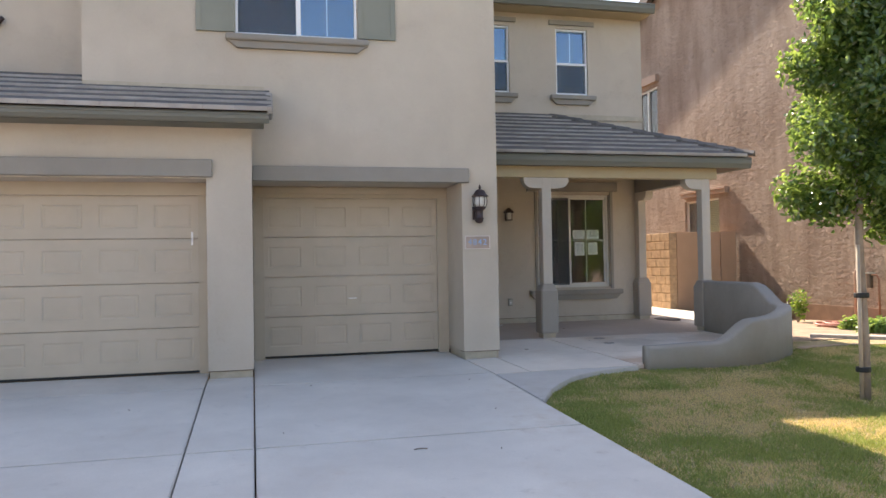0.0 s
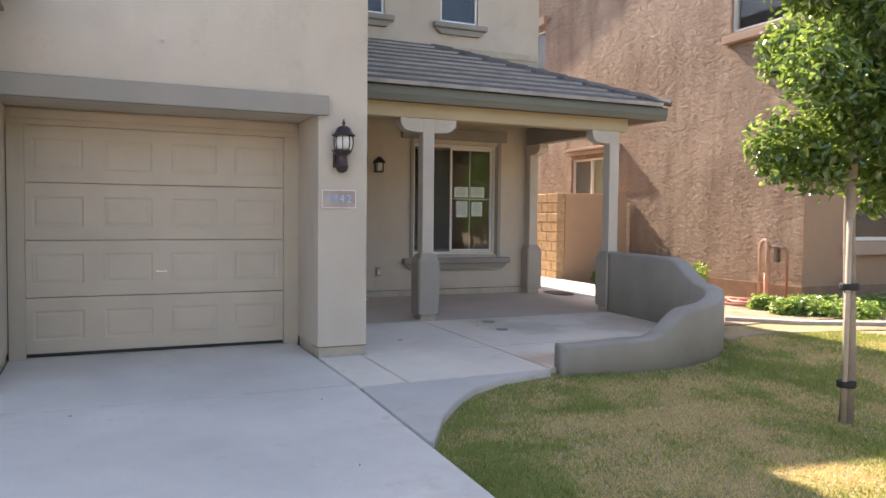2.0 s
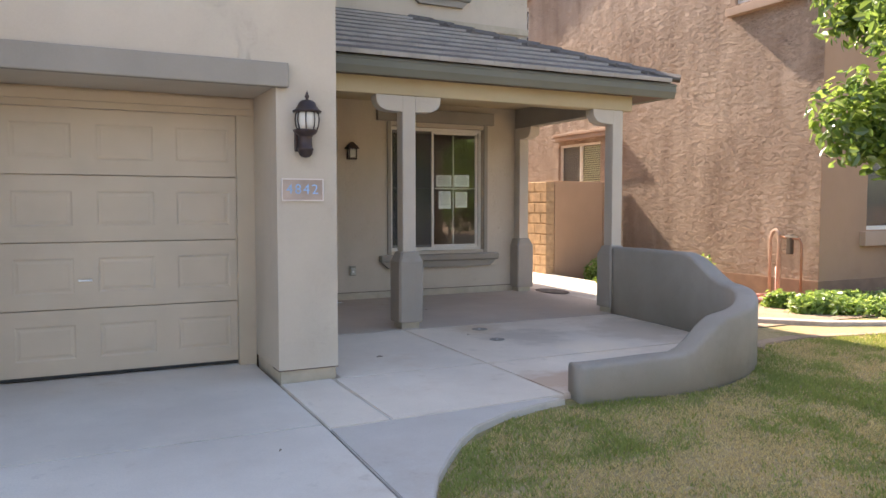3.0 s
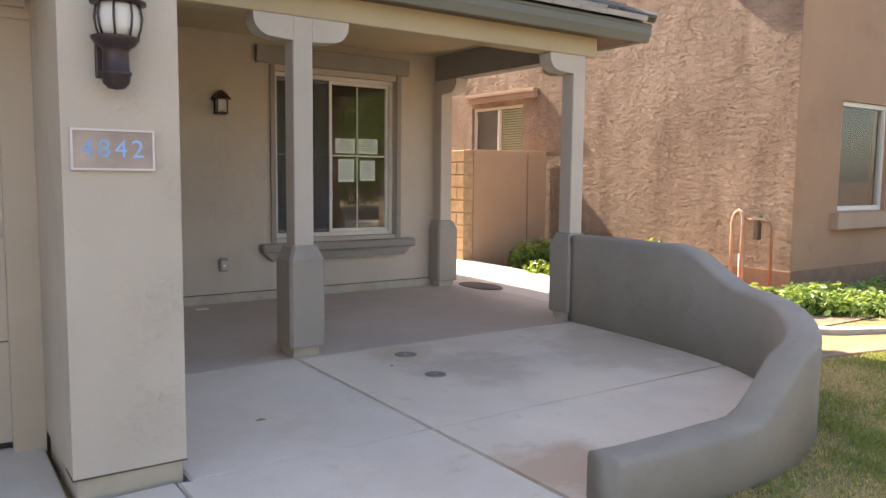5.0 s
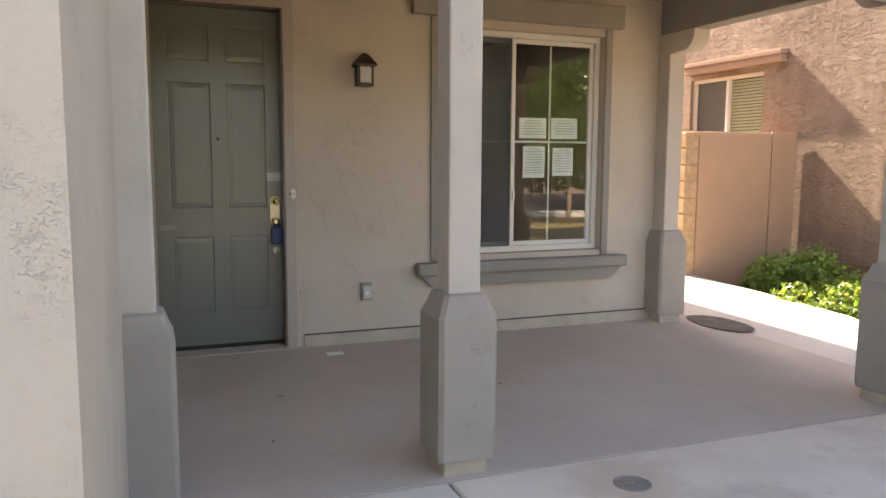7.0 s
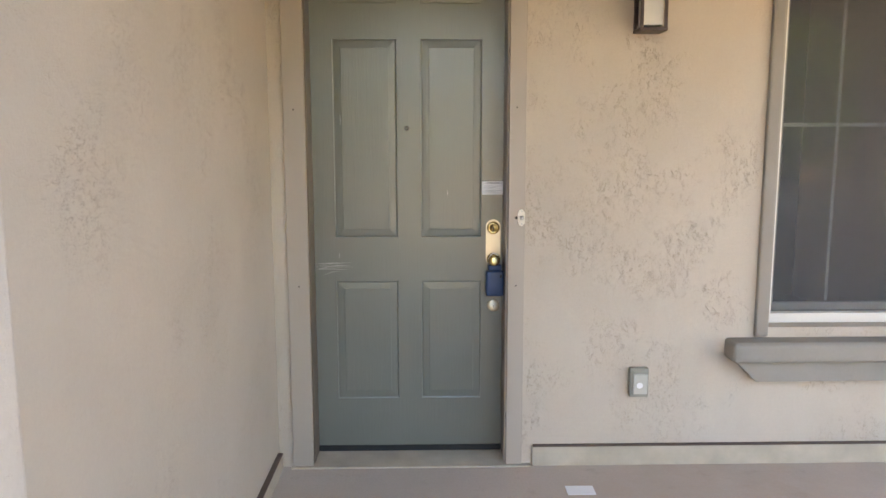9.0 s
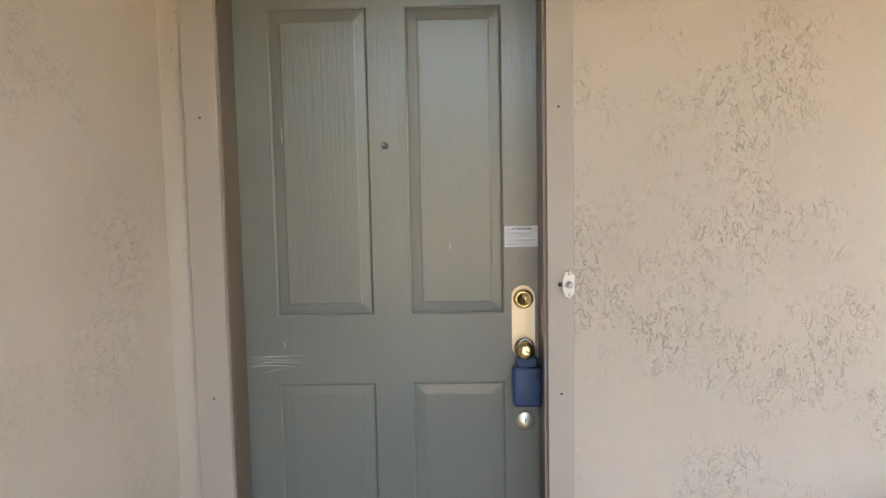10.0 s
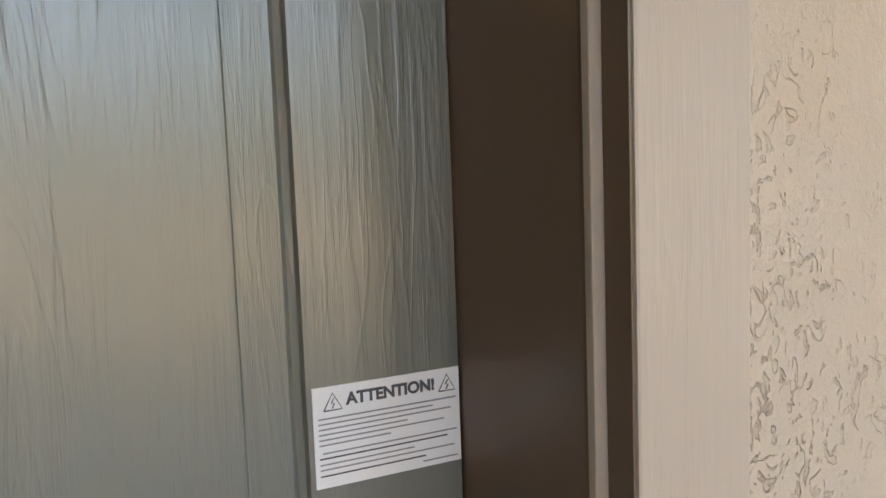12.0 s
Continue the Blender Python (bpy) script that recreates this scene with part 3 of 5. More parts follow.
trim("trim_lintel_single", [(0.195, 2.86, 9.355, 9.425, 2.605, 2.785)], label="weathered grey stucco lintel over the single garage")
trim("trim_lintel_double", [(-5.4, -0.235, 8.815, 8.885, 2.585, 2.775)], label="weathered grey stucco lintel over the double garage")
structure("baseboard", boxes((2.792, 3.231, 9.436, 10.20, 0.32, 0.465), (3.235, 3.263, 9.63, 13.70, 0.37, 0.50), (-0.284, 0.174, 8.896, 10.20, 0.30, 0.445), (-7.0, -5.216, 8.896, 9.40, 0.30, 0.445),
          (4.405, 7.73, 13.712, 13.74, 0.40, 0.515), bevel=0.004), BASE_TRIM, "plain plaster base band along the walls", "baseboard")


# Dark strips stand in for the shadow gap over the base band.
structure("trim_weep_screed", boxes((2.772, 3.248, 9.417, 9.60, 0.459, 0.4655), (3.236, 3.268, 9.63, 13.69, 0.502, 0.508), (-0.303, 0.193, 8.877, 9.06, 0.439, 0.4455), (4.41, 7.72, 13.708, 13.735, 0.517, 0.523)), UNDER, "thin dark strip for the shadow gap above the base band", "trim")


# ---- windows and doors ----
def sill(name, x0, x1, face, z_top, height, depth, label):
    """A stepped stucco sill: a thick rounded shelf over a narrower moulding."""
    bm = bmesh.new()
    box(bm, x0, x1, face - depth, face + 0.01, z_top - height * 0.5, z_top, bevel=min(0.025, height * 0.18), seg=3)
    prism(bm, [(x0 + 0.03, z_top - height * 0.5), (x1 - 0.03, z_top - height * 0.5), (x1 - 0.13, z_top - height), (x0 + 0.13, z_top - height)], "y", face - depth * 0.6, face + 0.005)
    return structure(name, bm, STUCCO_TRIM, label, "window sill")


def frame_bars(x0, x1, y0, y1, z0, z1, w):
    return boxes((x0, x0 + w, y0, y1, z0, z1), (x1 - w, x1, y0, y1, z0, z1), (x0 + w, x1 - w, y0, y1, z0, z0 + w), (x0 + w, x1 - w, y0, y1, z1 - w, z1), bevel=0.004)


def pane(x0, x1, y, z0, z1, parent, mat=GLASS):
    ob = part("pane", boxes((x0, x1, y, y + 0.006, z0, z1)), mat, parent)
    ob.visible_shadow = False
    return ob


# front porch window: a slider with a screened left sash and a gridded right light
x0, x1, z0, z1 = FW
win = structure("window_1", frame_bars(x0 + 0.003, x1 - 0.003, 13.80, 13.90, z0 + 0.003, z1 - 0.003, 0.045), VINYL, "almond vinyl sliding window with papers taped inside", "window")
part("sash", frame_bars(6.155, x1 - 0.05, 13.825, 13.86, z0 + 0.05, z1 - 0.05, 0.035), VINYL, win)
part("sash", frame_bars(x0 + 0.05, 6.20, 13.865, 13.895, z0 + 0.05, z1 - 0.05, 0.035), VINYL, win)
pane(6.19, x1 - 0.085, 13.842, z0 + 0.08, z1 - 0.08, win)
pane(x0 + 0.085, 6.17, 13.878, z0 + 0.08, z1 - 0.08, win)
part("screen", boxes((x0 + 0.05, 6.155, 13.836, 13.838, z0 + 0.05, z1 - 0.05)), SCREEN, win, "dark insect screen")
part("muntin", boxes((6.515, 6.531, 13.85, 13.856, z0 + 0.09, z1 - 0.09), (6.19, x1 - 0.085, 13.85, 13.856, 1.975, 1.992), (5.81, 5.824, 13.886, 13.892, z0 + 0.09, z1 - 0.09), (x0 + 0.09, 6.17, 13.886, 13.892, 1.975, 1.992)), VINYL, win)
trim("trim_window_surround", [(5.41, x0, 13.705, 13.735, 1.03, 2.92), (x1, 7.035, 13.705, 13.735, 1.03, 2.92)], label="grey-brown stucco window surround")
trim("trim_window_head", [(5.25, 7.115, 13.655, 13.735, 2.92, 3.10)], label="grey-brown stucco window head")
sill("sill_front", 5.28, 7.19, 13.735, 1.025, 0.19, 0.12, "grey-brown stepped stucco sill")


def hung_window(name, w, face, sill_x):
    """A white single-hung window with blue-tinted gloss on its panes and a screened lower light."""
    x0, x1, z0, z1 = w
    mid = z0 + (z1 - z0) * 0.47
    ob = structure(name, frame_bars(x0 + 0.002, x1 - 0.002, face + 0.04, face + 0.12, z0 + 0.002, z1 - 0.002, 0.035), WHITE, "white single-hung window", "window")
    part("meeting_rail", boxes((x0 + 0.035, x1 - 0.035, face + 0.04, face + 0.10, mid - 0.022, mid + 0.022)), WHITE, ob)
    pane(x0 + 0.035, x1 - 0.035, face + 0.085, mid + 0.022, z1 - 0.035, ob, SKY_GLASS)
    pane(x0 + 0.035, x1 - 0.035, face + 0.075, z0 + 0.035, mid - 0.022, ob, SKY_GLASS)
    part("muntin", boxes(((x0 + x1) / 2 - 0.006, (x0 + x1) / 2 + 0.006, face + 0.092, face + 0.096, mid + 0.022, z1 - 0.035)), WHITE, ob)
    part("screen", boxes((x0 + 0.035, x1 - 0.035, face + 0.05, face + 0.052, z0 + 0.035, mid - 0.022)), SCREEN, ob)
    sill("sill_" + name, x0 - 0.14, x1 + 0.14, face, z0 - 0.02, 0.18, 0.10, "grey-brown stucco sill")
    trim("trim_head_" + name, [(x0 - 0.14, x1 + 0.13, face - 0.05, face + 0.005, z1 + 0.06, z1 + 0.15)])
    # Near-black sheet paints the dark room behind both panes.
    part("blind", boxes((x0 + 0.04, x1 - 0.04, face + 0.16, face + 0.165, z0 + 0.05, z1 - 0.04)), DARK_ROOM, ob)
    return ob


hung_window("window_2", W2, 13.73, None)
hung_window("window_3", W3, 13.73, None)
x0, x1, z0, z1 = W1
win = structure("window_4", frame_bars(x0 + 0.002, x1 - 0.002, 9.46, 9.54, z0 + 0.002, z1 - 0.002, 0.03), WHITE, "white sliding window with one screened half", "window")
part("mullion", boxes((0.735, 0.79, 9.45, 9.52, z0 + 0.03, z1 - 0.03)), WHITE, win)
pane(x0 + 0.03, 0.735, 9.50, z0 + 0.03, z1 - 0.03, win, SKY_GLASS)
pane(0.79, x1 - 0.03, 9.49, z0 + 0.03, z1 - 0.03, win, SKY_GLASS)
part("screen", boxes((x0 + 0.03, 0.735, 9.47, 9.472, z0 + 0.03, z1 - 0.03)), SCREEN, win)
part("muntin", boxes((1.105, 1.117, 9.498, 9.502, z0 + 0.03, z1 - 0.03)), WHITE, win)
# Near-black sheet in place of the dark room behind this window.
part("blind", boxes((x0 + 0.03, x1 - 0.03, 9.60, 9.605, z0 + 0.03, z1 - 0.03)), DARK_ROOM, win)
sill("sill_upper", -0.09, 1.60, 9.42, 4.345, 0.16, 0.10, "beige stucco stepped sill")
for sx0, sx1 in ((-0.425, 0.012), (1.483, 1.945)):
    sh = tagged(part("shutter", frame_bars(sx0, sx1, 9.385, 9.418, 4.37, 5.95, 0.06), SHUTTER, None, "grey-green painted wooden window shutter on the wall"), category="shutter", group="shutters of the upper window")
    part("panel", boxes((sx0 + 0.06, sx1 - 0.06, 9.395, 9.416, 4.43, 5.89)), SHUTTER, sh)


# ---- garage doors ----
def garage_door(name, x0, x1, y, z0, z1, columns, label):
    """A sectional steel door: four sections, each with recessed, raised-edge panels."""
    door = structure(name, boxes((x0, x1, y + 0.045, y + 0.06, z0, z1)), GARAGE, label, "garage door")
    h = (z1 - z0) / 4
    w = (x1 - x0) / columns
    for k in range(4):
        a, b = z0 + k * h + (0.012 if k == 0 else 0.004), z0 + (k + 1) * h - 0.004
        bm = bmesh.new()
        holes = [(x0 + c * w + 0.085, x0 + (c + 1) * w - 0.085, a + 0.118, b - 0.118) for c in range(columns)]
        slab_with_holes(bm, x0, x1, a, b, holes, lambda p, q, r, s: box(bm, p, q, y, y + 0.04, r, s))
        sec = part("section", bm, GARAGE, door)
        for p, q, r, s in holes:
            bm2 = bmesh.new()
            d = 0.006
            o = [(p, r), (q, r), (q, s), (p, s)]
            rings2 = [[bm2.verts.new((u + su * off, yy, v + sv * off)) for (u, v), (su, sv) in zip(o, ((1, 1), (-1, 1), (-1, -1), (1, -1)))] for off, yy in ((0, y), (0.014, y + d), (0.024, y + d), (0.042, y + 0.0025))]
            for lo, hi in zip(rings2, rings2[1:]):
                for i in range(4):
                    bm2.faces.new((lo[i], lo[(i + 1) % 4], hi[(i + 1) % 4], hi[i]))
            bm2.faces.new(rings2[-1])
            bmesh.ops.recalc_face_normals(bm2, faces=bm2.faces)
            part("raised_panel", bm2, GARAGE, sec)
    part("bottom_seal", boxes((x0, x1, y + 0.005, y + 0.035, z0 - 0.012, z0 + 0.011)), BLACK, door)
    return door


gd = garage_door("door_1", 0.30, 2.66, 10.24, 0.408, 2.48, 4, "closed beige four-section panelled single garage door")
part("handle", boxes((1.42, 1.52, 10.205, 10.222, 1.14, 1.152), (1.42, 1.436, 10.21, 10.24, 1.138, 1.154), (1.504, 1.52, 10.21, 10.24, 1.138, 1.154), bevel=0.003), WHITE, gd, "small white lift handle")
gdl = garage_door("door_2", -5.10, -0.40, 9.36, 0.392, 2.44, 8, "closed beige four-section panelled double garage door")
part("tag", boxes((-0.50, -0.478, 9.345, 9.36, 1.85, 2.0), bevel=0.003), WHITE, gdl, "small white strip by the edge")
structure("trim_garage_single", boxes((0.19, 2.775, 10.17, 10.24, 2.47, 2.62), (0.195, 0.33, 10.18, 10.24, 0.36, 2.47), (2.63, 2.775, 10.18, 10.24, 0.36, 2.47), (0.22, 2.75, 10.14, 10.17, 2.52, 2.60), bevel=0.004), BROWMOULD, "tan painted wooden garage door frame", "trim")
structure("trim_garage_double", boxes((-5.2, -0.30, 9.30, 9.36, 2.42, 2.57), (-0.42, -0.305, 9.31, 9.36, 0.33, 2.42), (-5.2, -5.08, 9.31, 9.36, 0.33, 2.42), bevel=0.004), BROWMOULD, "tan painted wooden garage door frame", "trim")

# ---- front door ----
DY = 13.885
door = structure("door_3", boxes((3.40, 4.285, DY + 0.02, DY + 0.045, 0.462, 2.885)), DOOR_PAINT, "closed grey-green six-panel front door with embossed wood grain", "door")
cols = ((3.503, 3.791), (3.900, 4.177))
rows_z = ((0.696, 1.264), (1.470, 2.362), (2.515, 2.765))
bm = bmesh.new()
slab_with_holes(bm, 3.405, 4.278, 0.462, 2.885, [(a, b, c, d) for a, b in cols for c, d in rows_z], lambda p, q, r, s: box(bm, p, q, DY, DY + 0.03, r, s))
bmesh.ops.remove_doubles(bm, verts=bm.verts, dist=1e-5)
part("door_leaf", bm, DOOR_PAINT, door)
for a, b in cols:
    for c, d in rows_z:
        bm2 = bmesh.new()
        o = [(a, c), (b, c), (b, d), (a, d)]
        prof = ((0, 0.0), (0.0012, 0.006), (0.0055, 0.0078), (0.0085, 0.0060), (0.0355, 0.0036), (0.0368, 0.0024), (0.0385, 0.0022))
        rings2 = [[bm2.verts.new((u + su * off, DY + yy, v + sv * off)) for (u, v), (su, sv) in zip(o, ((1, 1), (-1, 1), (-1, -1), (1, -1)))] for off, yy in prof]
        for lo, hi in zip(rings2, rings2[1:]):
            for i in range(4):
                bm2.faces.new((lo[i], lo[(i + 1) % 4], hi[(i + 1) % 4], hi[i]))
        bm2.faces.new(rings2[-1])
        bmesh.ops.recalc_face_normals(bm2, faces=bm2.faces)
        part("raised_panel", bm2, DOOR_PAINT, door)
part("jamb", boxes((4.279, 4.301, 13.748, 13.95, 0.43, 2.90), (3.386, 3.404, 13.748, 13.95, 0.43, 2.90), (3.404, 4.279, 13.748, 13.95, 2.888, 2.905), bevel=0.004), JAMB, door, "dark brown painted jamb")
part("casing", boxes((4.286, 4.358, 13.721, 13.747, 0.42, 2.985), (3.308, 3.400, 13.721, 13.747, 0.42, 2.985), (3.400, 4.286, 13.721, 13.747, 2.893, 2.985), bevel=0.002), CASING, door, "taupe painted wooden casing")
part("bead", boxes((4.2772, 4.2858, 13.7415, 13.7475, 0.43, 2.888), bevel=0.001), CASING, door, "pale stop bead")
part("casing_edge", boxes((4.2842, 4.2857, 13.7225, 13.7410, 0.43, 2.888)), JAMB, door, "dark brown strip along the casing edge")
part("threshold", boxes((3.30, 4.40, 13.70, 13.95, 0.40, 0.432), bevel=0.004), BASE_TRIM, door, "pale plaster threshold")
part("door_sweep", boxes((3.405, 4.278, DY - 0.004, DY + 0.03, 0.434, 0.461)), BLACK, door, "dark rubber sweep")
part("peephole", turned(bmesh.new(), (3.836, DY + 0.002, 1.968), (3.836, DY - 0.02, 1.968), [(0.011, 0), (0.011, 0.006), (0.007, 0.008), (0.006, 0.006)], 20), plain("dark_steel", (0.20, 0.20, 0.20), 0.25, 1.0, 0.1), door, "small steel peephole", True)
# lock plate with rounded ends
def capsule(x, z0, z1, r, y0, y1, n=10):
    pts = [(x + r * math.cos(math.pi * i / n), z1 - r + r * math.sin(math.pi * i / n)) for i in range(n + 1)]
    pts += [(x + r * math.cos(math.pi + math.pi * i / n), z0 + r + r * math.sin(math.pi + math.pi * i / n)) for i in range(n + 1)]
    return prism(bmesh.new(), pts, "y", y0, y1)


lock = part("lock_plate", capsule(4.233, 1.335, 1.552, 0.034, DY - 0.004, DY), NICKEL, door, "brushed brass lock plate")
part("deadbolt", turned(bmesh.new(), (4.233, DY, 1.513), (4.233, DY - 0.1, 1.513), [(0.030, 0.0), (0.030, 0.010), (0.026, 0.020), (0.019, 0.024), (0.018, 0.021), (0.0, 0.021)], 28), BRASS, lock, "polished brass deadbolt", True)
part("keyway", boxes((4.2315, 4.2345, DY - 0.0235, DY - 0.0208, 1.506, 1.520)), BLACK, lock)
part("knob", turned(bmesh.new(), (4.235, DY, 1.365), (4.235, DY - 0.1, 1.365), [(0.032, 0.0), (0.031, 0.008), (0.014, 0.012), (0.013, 0.026), (0.022, 0.032), (0.027, 0.042), (0.025, 0.054), (0.014, 0.060), (0.0, 0.060)], 28), BRASS, lock, "polished brass knob", True)
part("lower_lock", turned(bmesh.new(), (4.236, DY, 1.145), (4.236, DY - 0.1, 1.145), [(0.029, 0.0), (0.029, 0.004), (0.024, 0.008), (0.0, 0.008)], 24), NICKEL, door, "round satin lock cover", True)
part("keyway", boxes((4.2345, 4.2375, DY - 0.0095, DY - 0.0075, 1.136, 1.150)), BLACK, door)
bm = boxes((4.197, 4.281, DY - 0.052, DY - 0.008, 1.197, 1.318), bevel=0.012)
box(bm, 4.208, 4.270, DY - 0.046, DY - 0.012, 1.315, 1.345, bevel=0.008)
lb = tagged(part("key_box", bm, LOCKBOX, None, "blue vinyl-covered key box hanging from the brass knob", True), category="lockbox")
bm = bmesh.new()
rod(bm, [(4.212, DY - 0.03, 1.33), (4.212, DY - 0.03, 1.372), (4.222, DY - 0.03, 1.392), (4.235, DY - 0.03, 1.398), (4.248, DY - 0.03, 1.392), (4.258, DY - 0.03, 1.372), (4.258, DY - 0.03, 1.33)], 0.004, 8)
part("shackle", bm, STEEL, lb, "steel shackle", True)
part("dial", boxes((4.262, 4.270, DY - 0.0535, DY - 0.0515, 1.285, 1.300), bevel=0.0005), BLACK, lb)


# ---- roofs ----
def tile_mesh(w, l, t=0.05):
    bm = bmesh.new()
    box(bm, 0.0006, w - 0.0006, 0, l, 0, t, bevel=0.004, seg=1)
    me = mesh_of("tile", bm, TILE)
    me.materials.append(TILE_EDGE)
    for f in me.polygons:
        f.material_index = 1 if f.normal.y < -0.5 else 0
    return me


TILE_W, TILE_L, EXPO = 0.33, 0.40, 0.292
TILES = [tile_mesh(TILE_W, TILE_L)]


def tiled(parent, origin, along, up, rows, x_from, x_to, lift=0.008):
    """Courses of flat tiles: each row starts further up the slope; x_from and x_to give its ends."""
    along, up = Vector(along).normalized(), Vector(up).normalized()
    normal = along.cross(up).normalized()
    rng = random.Random(7)
    for r in range(rows):
        base = Vector(origin) + up * (EXPO * r)
        a, b = x_from(r), x_to(r)
        x = a - (0.165 if r % 2 else 0.0)
        while x < b - 0.02:
            lo, hi = max(x, a), min(x + TILE_W, b)
            if hi - lo > 0.03:
                m = Matrix((along * ((hi - lo) / TILE_W), up, normal)).transposed().to_4x4()
                tilt = Matrix.Rotation(radians(-5.6 + rng.uniform(-0.25, 0.25)), 4, "X")
                m.translation = base + along * lo + normal * (lift + 0.018 + rng.uniform(0, 0.002))
                piece("tile", TILES[0], m @ tilt, parent)
            x += TILE_W


PE_Y, PE_Z, PE_X = 11.02, 3.225, 8.22
WALL_Y, WALL_Z = 13.73, 4.36
slope = (WALL_Z - PE_Z) / (WALL_Y - PE_Y)
HIP_X = PE_X - (WALL_Y - PE_Y)
bm = bmesh.new()
v = [bm.verts.new(p) for p in ((3.246, PE_Y + 0.1, PE_Z + 0.042), (PE_X - 0.1, PE_Y + 0.1, PE_Z + 0.042), (PE_X - 0.1, 13.9, PE_Z + 0.042), (HIP_X, WALL_Y, WALL_Z), (3.246, WALL_Y, WALL_Z), (7.73, 13.9, PE_Z + 0.45 * slope), (3.246, WALL_Y, PE_Z), (7.73, WALL_Y, PE_Z))]
bm.faces.new((v[0], v[1], v[3], v[4]))
bm.faces.new((v[1], v[2], v[5], v[3]))
bmesh.ops.recalc_face_normals(bm, faces=bm.faces)
bmesh.ops.solidify(bm, geom=bm.faces[:], thickness=0.03)
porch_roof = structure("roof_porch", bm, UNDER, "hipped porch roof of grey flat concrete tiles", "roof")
up_f = Vector((0, WALL_Y - PE_Y, WALL_Z - PE_Z)).normalized()
run = EXPO * up_f.y
tiled(porch_roof, (0, PE_Y - 0.02, PE_Z), (1, 0, 0), up_f, 10, lambda r: 3.25, lambda r: PE_X - run * r - 0.12)
up_r = Vector((-(WALL_Y - PE_Y), 0, WALL_Z - PE_Z)).normalized()
tiled(porch_roof, (PE_X + 0.02, 0, PE_Z), (0, 1, 0), up_r, 9, lambda r: PE_Y + run * r + 0.16, lambda r: 13.9)
bm = bmesh.new()
prism(bm, [(-0.11, 0.0), (0.0, 0.055), (0.11, 0.0), (0.11, -0.03), (0.0, 0.02), (-0.11, -0.03)], "y", 0, 0.36)
hip_cap = mesh_of("hip_tile", bm, TILE)
a, b = Vector((PE_X + 0.02, PE_Y - 0.02, PE_Z + 0.065)), Vector((HIP_X, WALL_Y, WALL_Z + 0.055))
way = (b - a).normalized()
side = way.cross(Vector((0, 0, 1))).normalized()
nrm = side.cross(way)
for k in range(int((b - a).length / 0.31)):
    m = Matrix((side, way, nrm)).transposed().to_4x4()
    m.translation = a + way * (0.31 * k) + nrm * 0.01
    piece("hip_tile", hip_cap, m @ Matrix.Rotation(radians(-3.0), 4, "X"), porch_roof)
part("flashing", boxes((3.25, 7.73, 13.70, 13.735, WALL_Z - 0.05, WALL_Z + 0.05)), BASE_TRIM, porch_roof)


def gutter(bm, x0, x1, y, z, h=0.135):
    """A boxy eaves gutter with a rolled lip, along x."""
    prism(bm, [(y + 0.075, z - h), (y + 0.03, z - h), (y + 0.014, z - h * 0.67), (y, z - h * 0.45), (y, z + 0.004), (y - 0.012, z + 0.010), (y - 0.012, z + 0.022), (y + 0.004, z + 0.040), (y + 0.075, z + 0.040)], "x", x0, x1)


bm = bmesh.new()
gutter(bm, 3.25, PE_X - 0.005, PE_Y + 0.015, PE_Z - 0.02)
structure("trim_fascia_porch", bm, FASCIA, "grey-green painted eave fascia of the porch", "trim")
structure("trim_fascia_side", boxes((PE_X - 0.12, PE_X - 0.005, PE_Y + 0.146, 13.9, PE_Z - 0.15, PE_Z - 0.012)), FASCIA, "grey-green painted eave fascia of the porch side", "trim")
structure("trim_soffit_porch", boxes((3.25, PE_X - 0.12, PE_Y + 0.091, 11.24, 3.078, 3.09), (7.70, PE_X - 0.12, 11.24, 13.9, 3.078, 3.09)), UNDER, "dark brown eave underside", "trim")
structure("ceiling_porch", boxes((3.25, 7.58, 11.44, 13.73, 3.19, 3.22)), STUCCO_TAN, "tan stucco porch ceiling", "ceiling")
structure("beam_front", boxes((3.247, 7.69, 11.235, 11.43, 2.90, 3.088), bevel=0.012), STUCCO_TAN, "tan stucco porch beam", "beam")
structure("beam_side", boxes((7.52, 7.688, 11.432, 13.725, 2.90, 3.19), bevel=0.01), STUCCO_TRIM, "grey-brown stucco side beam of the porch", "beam")


